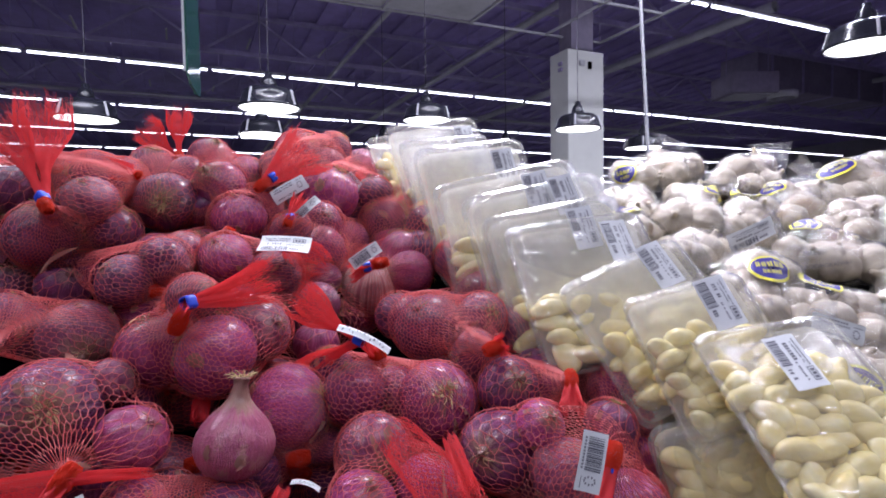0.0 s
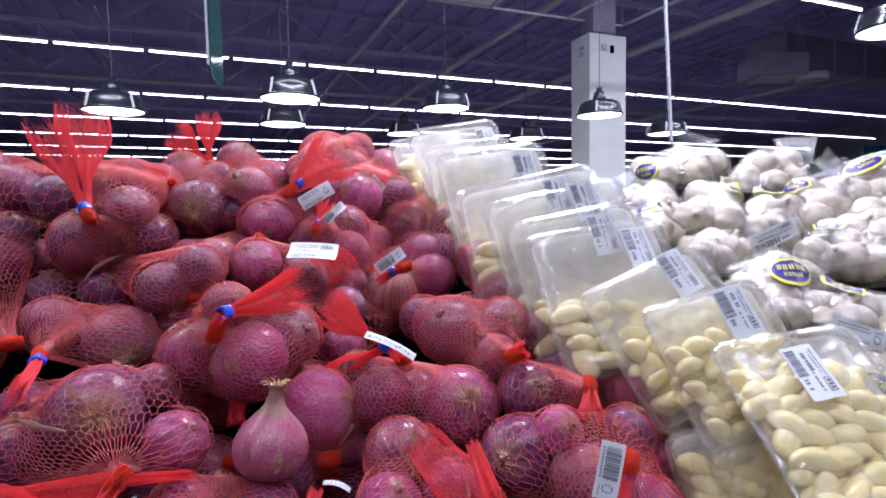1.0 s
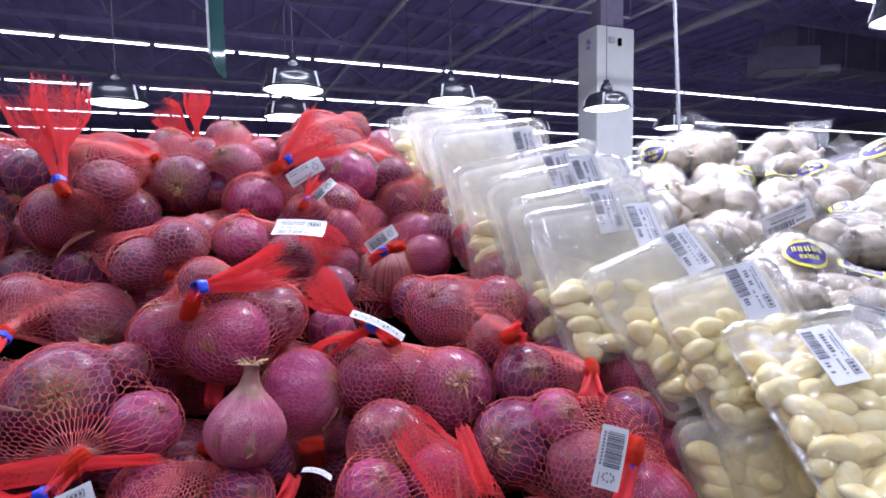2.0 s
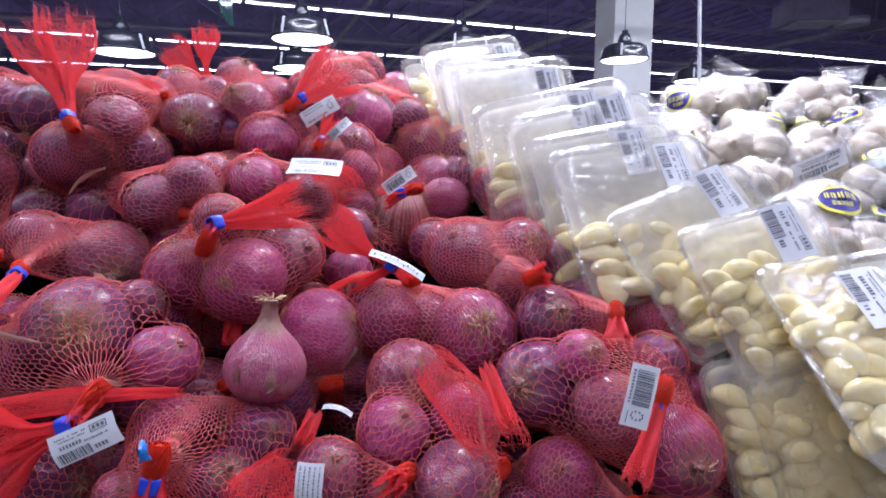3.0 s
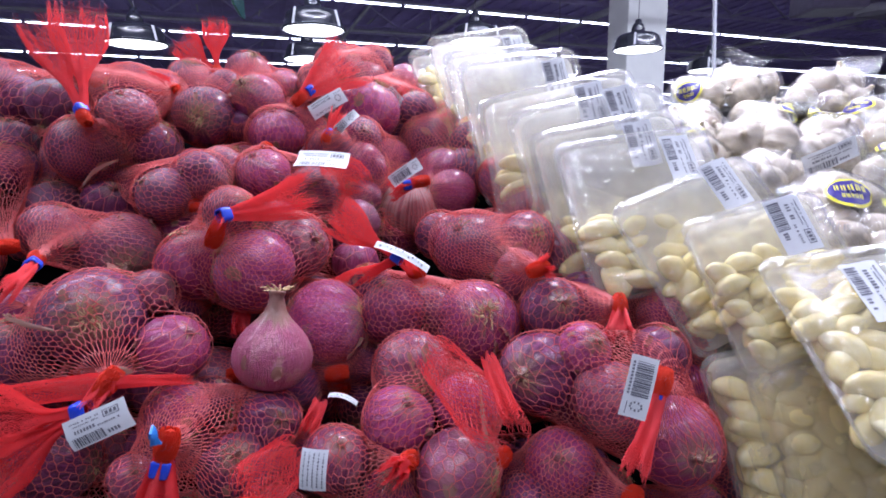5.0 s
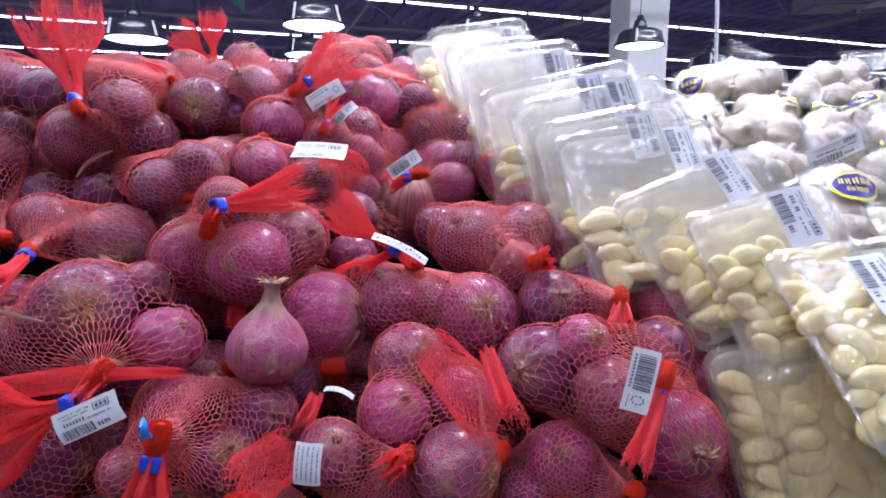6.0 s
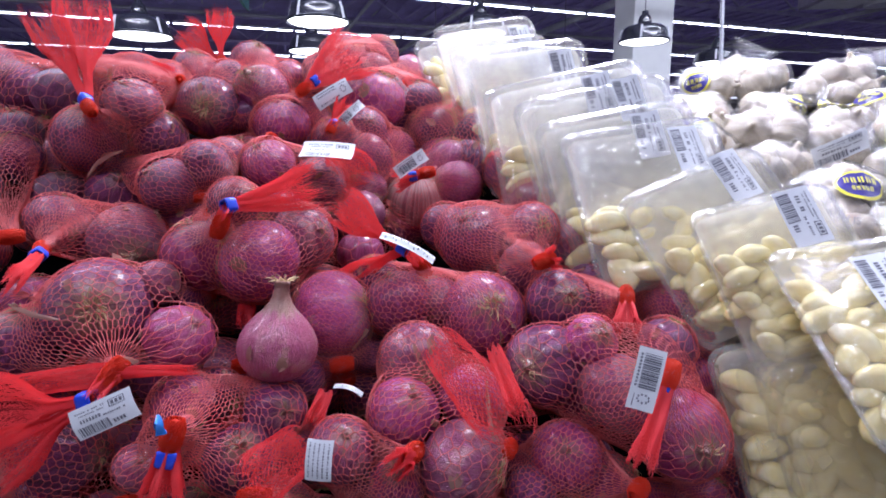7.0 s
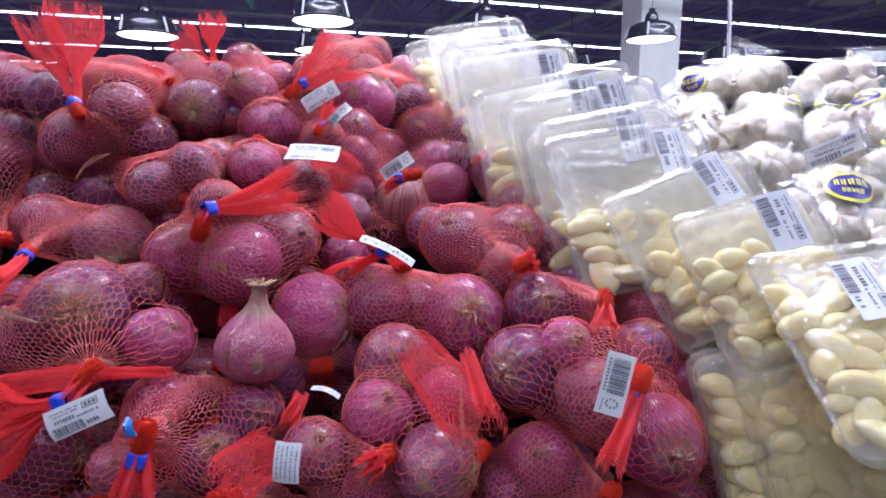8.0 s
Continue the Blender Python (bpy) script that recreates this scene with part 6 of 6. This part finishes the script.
garlic_bag(
    [(1.393, 0.781, 1.382, 0.056, -0.89, 0.24, 0.39),
     (1.410, 0.738, 1.364, 0.052, 0.34, 0.22, -0.92),
     (1.300, 0.755, 1.340, 0.039, 0.00, -0.99, 0.10),
     (1.597, 0.827, 1.425, 0.049, -0.13, -0.69, -0.72),
     (1.399, 0.756, 1.367, 0.050, 0.07, 0.99, 0.08),
     (1.336, 0.733, 1.344, 0.041, -0.03, 0.79, 0.61),
     (1.410, 0.781, 1.388, 0.039, -0.01, -0.09, 1.00),
     (1.465, 0.781, 1.396, 0.047, 0.94, -0.31, -0.15)],
    (1.345, 0.82, 1.407), logos=[((-0.876, 0.007, 0.482), 0.0338, 0.9)], words=[], seed=6)
garlic_bag(
    [(1.186, 0.666, 1.299, 0.040, 0.19, -0.96, 0.20),
     (1.259, 0.656, 1.303, 0.043, -0.90, -0.17, 0.40),
     (1.107, 0.650, 1.274, 0.035, 0.11, -0.67, 0.73),
     (1.123, 0.601, 1.265, 0.037, -0.30, -0.87, -0.39),
     (1.222, 0.656, 1.297, 0.038, -0.23, -0.74, 0.64),
     (1.163, 0.645, 1.285, 0.035, 0.30, 0.03, -0.95),
     (1.136, 0.630, 1.275, 0.034, 0.20, -0.98, -0.06),
     (1.164, 0.642, 1.283, 0.036, 0.55, 0.78, 0.30)],
    (1.156, 0.69, 1.311), logos=[], words=[], seed=7)
garlic_bag(
    [(0.823, 0.593, 1.203, 0.049, 0.29, 0.86, 0.41),
     (0.766, 0.598, 1.188, 0.037, 0.83, 0.53, 0.18),
     (0.866, 0.580, 1.201, 0.035, -0.96, 0.19, -0.22),
     (0.877, 0.660, 1.231, 0.034, 0.09, -0.97, 0.23),
     (0.752, 0.527, 1.165, 0.031, 0.49, -0.04, -0.87),
     (0.786, 0.587, 1.190, 0.039, -0.17, 0.51, 0.84),
     (0.811, 0.589, 1.201, 0.033, 0.03, -0.99, 0.11),
     (0.840, 0.595, 1.213, 0.031, 0.36, 0.65, 0.67),
     (0.802, 0.588, 1.201, 0.030, 0.18, 0.19, 0.96),
     (0.779, 0.559, 1.175, 0.036, -0.94, -0.33, -0.07)],
    (0.764, 0.623, 1.222), logos=[((-0.305, -0.753, 0.584), 0.0302, -0.1)], words=[((-0.789, -0.61, -0.072), "FRESH IS", 0.0106, -0.2)], seed=8)
garlic_bag(
    [(0.929, 0.605, 1.238, 0.033, 0.26, 0.96, -0.07),
     (0.963, 0.575, 1.229, 0.036, -0.80, -0.11, 0.59),
     (1.018, 0.563, 1.227, 0.036, 0.15, -0.14, 0.98),
     (1.053, 0.656, 1.265, 0.033, 0.18, 0.78, 0.60),
     (1.036, 0.535, 1.223, 0.036, -0.54, 0.69, -0.49),
     (0.944, 0.589, 1.228, 0.032, -0.42, 0.88, -0.22),
     (0.985, 0.560, 1.221, 0.033, -0.04, 0.01, 1.00),
     (1.033, 0.610, 1.252, 0.032, 0.36, 0.63, -0.68),
     (1.043, 0.590, 1.244, 0.031, -0.35, -0.19, 0.92),
     (1.000, 0.575, 1.230, 0.032, 0.34, -0.75, 0.57)],
    (0.982, 0.651, 1.268), logos=[((0.248, 0.683, 0.687), 0.0252, 0.3)], words=[((-0.951, -0.284, 0.122), "FRESH", 0.0103, 0.15), ((-0.845, -0.52, -0.126), "BIODEGRADABLE", 0.0090, 0.12)], seed=9)
garlic_bag(
    [(0.815, 0.528, 1.168, 0.035, 0.22, 0.55, 0.80),
     (0.829, 0.487, 1.152, 0.037, 0.21, 0.27, 0.94),
     (0.891, 0.482, 1.160, 0.033, 0.80, -0.27, -0.54),
     (0.854, 0.443, 1.130, 0.034, 0.59, 0.28, 0.76),
     (0.792, 0.487, 1.127, 0.032, -0.51, 0.16, 0.85),
     (0.839, 0.512, 1.164, 0.033, 0.34, -0.67, 0.66),
     (0.875, 0.490, 1.160, 0.033, 0.22, 0.96, -0.14),
     (0.872, 0.462, 1.140, 0.031, 0.33, -0.18, -0.93),
     (0.821, 0.459, 1.125, 0.030, 0.87, -0.37, 0.33),
     (0.793, 0.503, 1.148, 0.031, -0.83, -0.40, 0.40)],
    (0.861, 0.546, 1.205), logos=[((0.283, 0.325, 0.903), 0.0208, -0.6)], words=[((-0.863, -0.307, 0.401), "FRESH", 0.0094, -0.25)], seed=10, tags=[((0.759, 0.43, 1.157), (0.032, -0.014, -0.011), (-0.005, 0.001, -0.012), "code", 0.1)])
garlic_bag(
    [(0.779, 0.424, 1.090, 0.038, 0.75, -0.30, 0.59),
     (0.802, 0.400, 1.079, 0.038, 0.52, -0.82, 0.22),
     (0.764, 0.446, 1.078, 0.031, 0.70, 0.14, -0.70),
     (0.856, 0.436, 1.108, 0.034, -0.59, 0.57, -0.57),
     (0.798, 0.419, 1.082, 0.035, -0.28, -0.95, -0.12),
     (0.780, 0.423, 1.084, 0.032, -0.59, -0.62, -0.52),
     (0.798, 0.432, 1.101, 0.029, 0.28, -0.51, 0.81),
     (0.816, 0.425, 1.096, 0.033, -0.77, -0.63, -0.06)],
    (0.78, 0.45, 1.129), logos=[((-0.876, -0.469, 0.116), 0.0240, -0.5)], words=[], seed=11)
garlic_bag(
    [(0.874, 0.913, 1.342, 0.042, 0.29, 0.51, -0.81),
     (0.830, 0.926, 1.337, 0.038, 0.49, 0.86, 0.16),
     (0.844, 0.842, 1.306, 0.034, -0.46, -0.42, 0.78),
     (0.835, 0.903, 1.336, 0.036, -0.52, 0.20, 0.83),
     (0.803, 0.837, 1.310, 0.031, -0.35, -0.57, 0.75),
     (0.843, 0.864, 1.324, 0.034, -0.01, 0.80, -0.60)],
    (0.85, 0.956, 1.375), logos=[], words=[((0.334, -0.431, 0.838), "BIO", 0.0121, 0.1)], seed=12)
garlic_bag(
    [(0.774, 0.823, 1.291, 0.036, 0.78, -0.33, -0.53),
     (0.786, 0.784, 1.270, 0.030, 0.88, -0.34, 0.33),
     (0.777, 0.858, 1.296, 0.029, -0.65, 0.41, -0.64),
     (0.761, 0.781, 1.283, 0.029, -0.32, 0.95, -0.08),
     (0.734, 0.773, 1.277, 0.026, -0.63, -0.74, 0.24)],
    (0.791, 0.89, 1.325), logos=[((-0.074, 0.248, 0.966), 0.0288, -0.4)], words=[], seed=13)
garlic_bag(
    [(0.813, 0.711, 1.246, 0.040, -0.94, -0.13, 0.32),
     (0.849, 0.682, 1.231, 0.035, 0.32, -0.94, -0.11),
     (0.790, 0.734, 1.241, 0.032, -0.15, 0.92, -0.35),
     (0.816, 0.682, 1.247, 0.034, 0.46, -0.13, 0.88),
     (0.781, 0.670, 1.238, 0.029, -0.36, -0.04, -0.93),
     (0.762, 0.683, 1.239, 0.032, -0.10, 0.95, -0.30)],
    (0.857, 0.701, 1.26), logos=[], words=[((-0.89, -0.239, 0.388), "FRESH IS", 0.0107, -0.3)], seed=14)
garlic_bag(
    [(0.946, 0.456, 1.159, 0.040, -0.83, -0.00, 0.56),
     (0.950, 0.417, 1.133, 0.039, 0.80, -0.46, -0.38),
     (1.035, 0.494, 1.200, 0.039, -0.83, 0.48, 0.29),
     (0.873, 0.398, 1.100, 0.039, 0.40, -0.91, -0.09),
     (0.963, 0.441, 1.145, 0.037, -0.36, 0.57, 0.73),
     (0.995, 0.455, 1.163, 0.036, -0.91, -0.34, 0.25),
     (0.955, 0.451, 1.150, 0.036, -0.70, 0.12, -0.71),
     (0.917, 0.430, 1.124, 0.037, 0.20, 0.55, -0.81)],
    (1.084, 0.536, 1.24), logos=[], words=[], seed=15)
garlic_bag(
    [(1.253, 0.605, 1.282, 0.047, -0.96, -0.26, 0.05),
     (1.257, 0.554, 1.262, 0.045, -0.69, 0.10, -0.72),
     (1.492, 0.683, 1.349, 0.054, 0.72, 0.52, 0.46),
     (1.280, 0.595, 1.278, 0.043, -0.70, 0.71, -0.06),
     (1.391, 0.621, 1.302, 0.046, -0.19, -0.97, 0.15),
     (1.398, 0.658, 1.316, 0.047, -0.26, -0.30, 0.92)],
    (1.54, 0.739, 1.403), logos=[], words=[], seed=16)
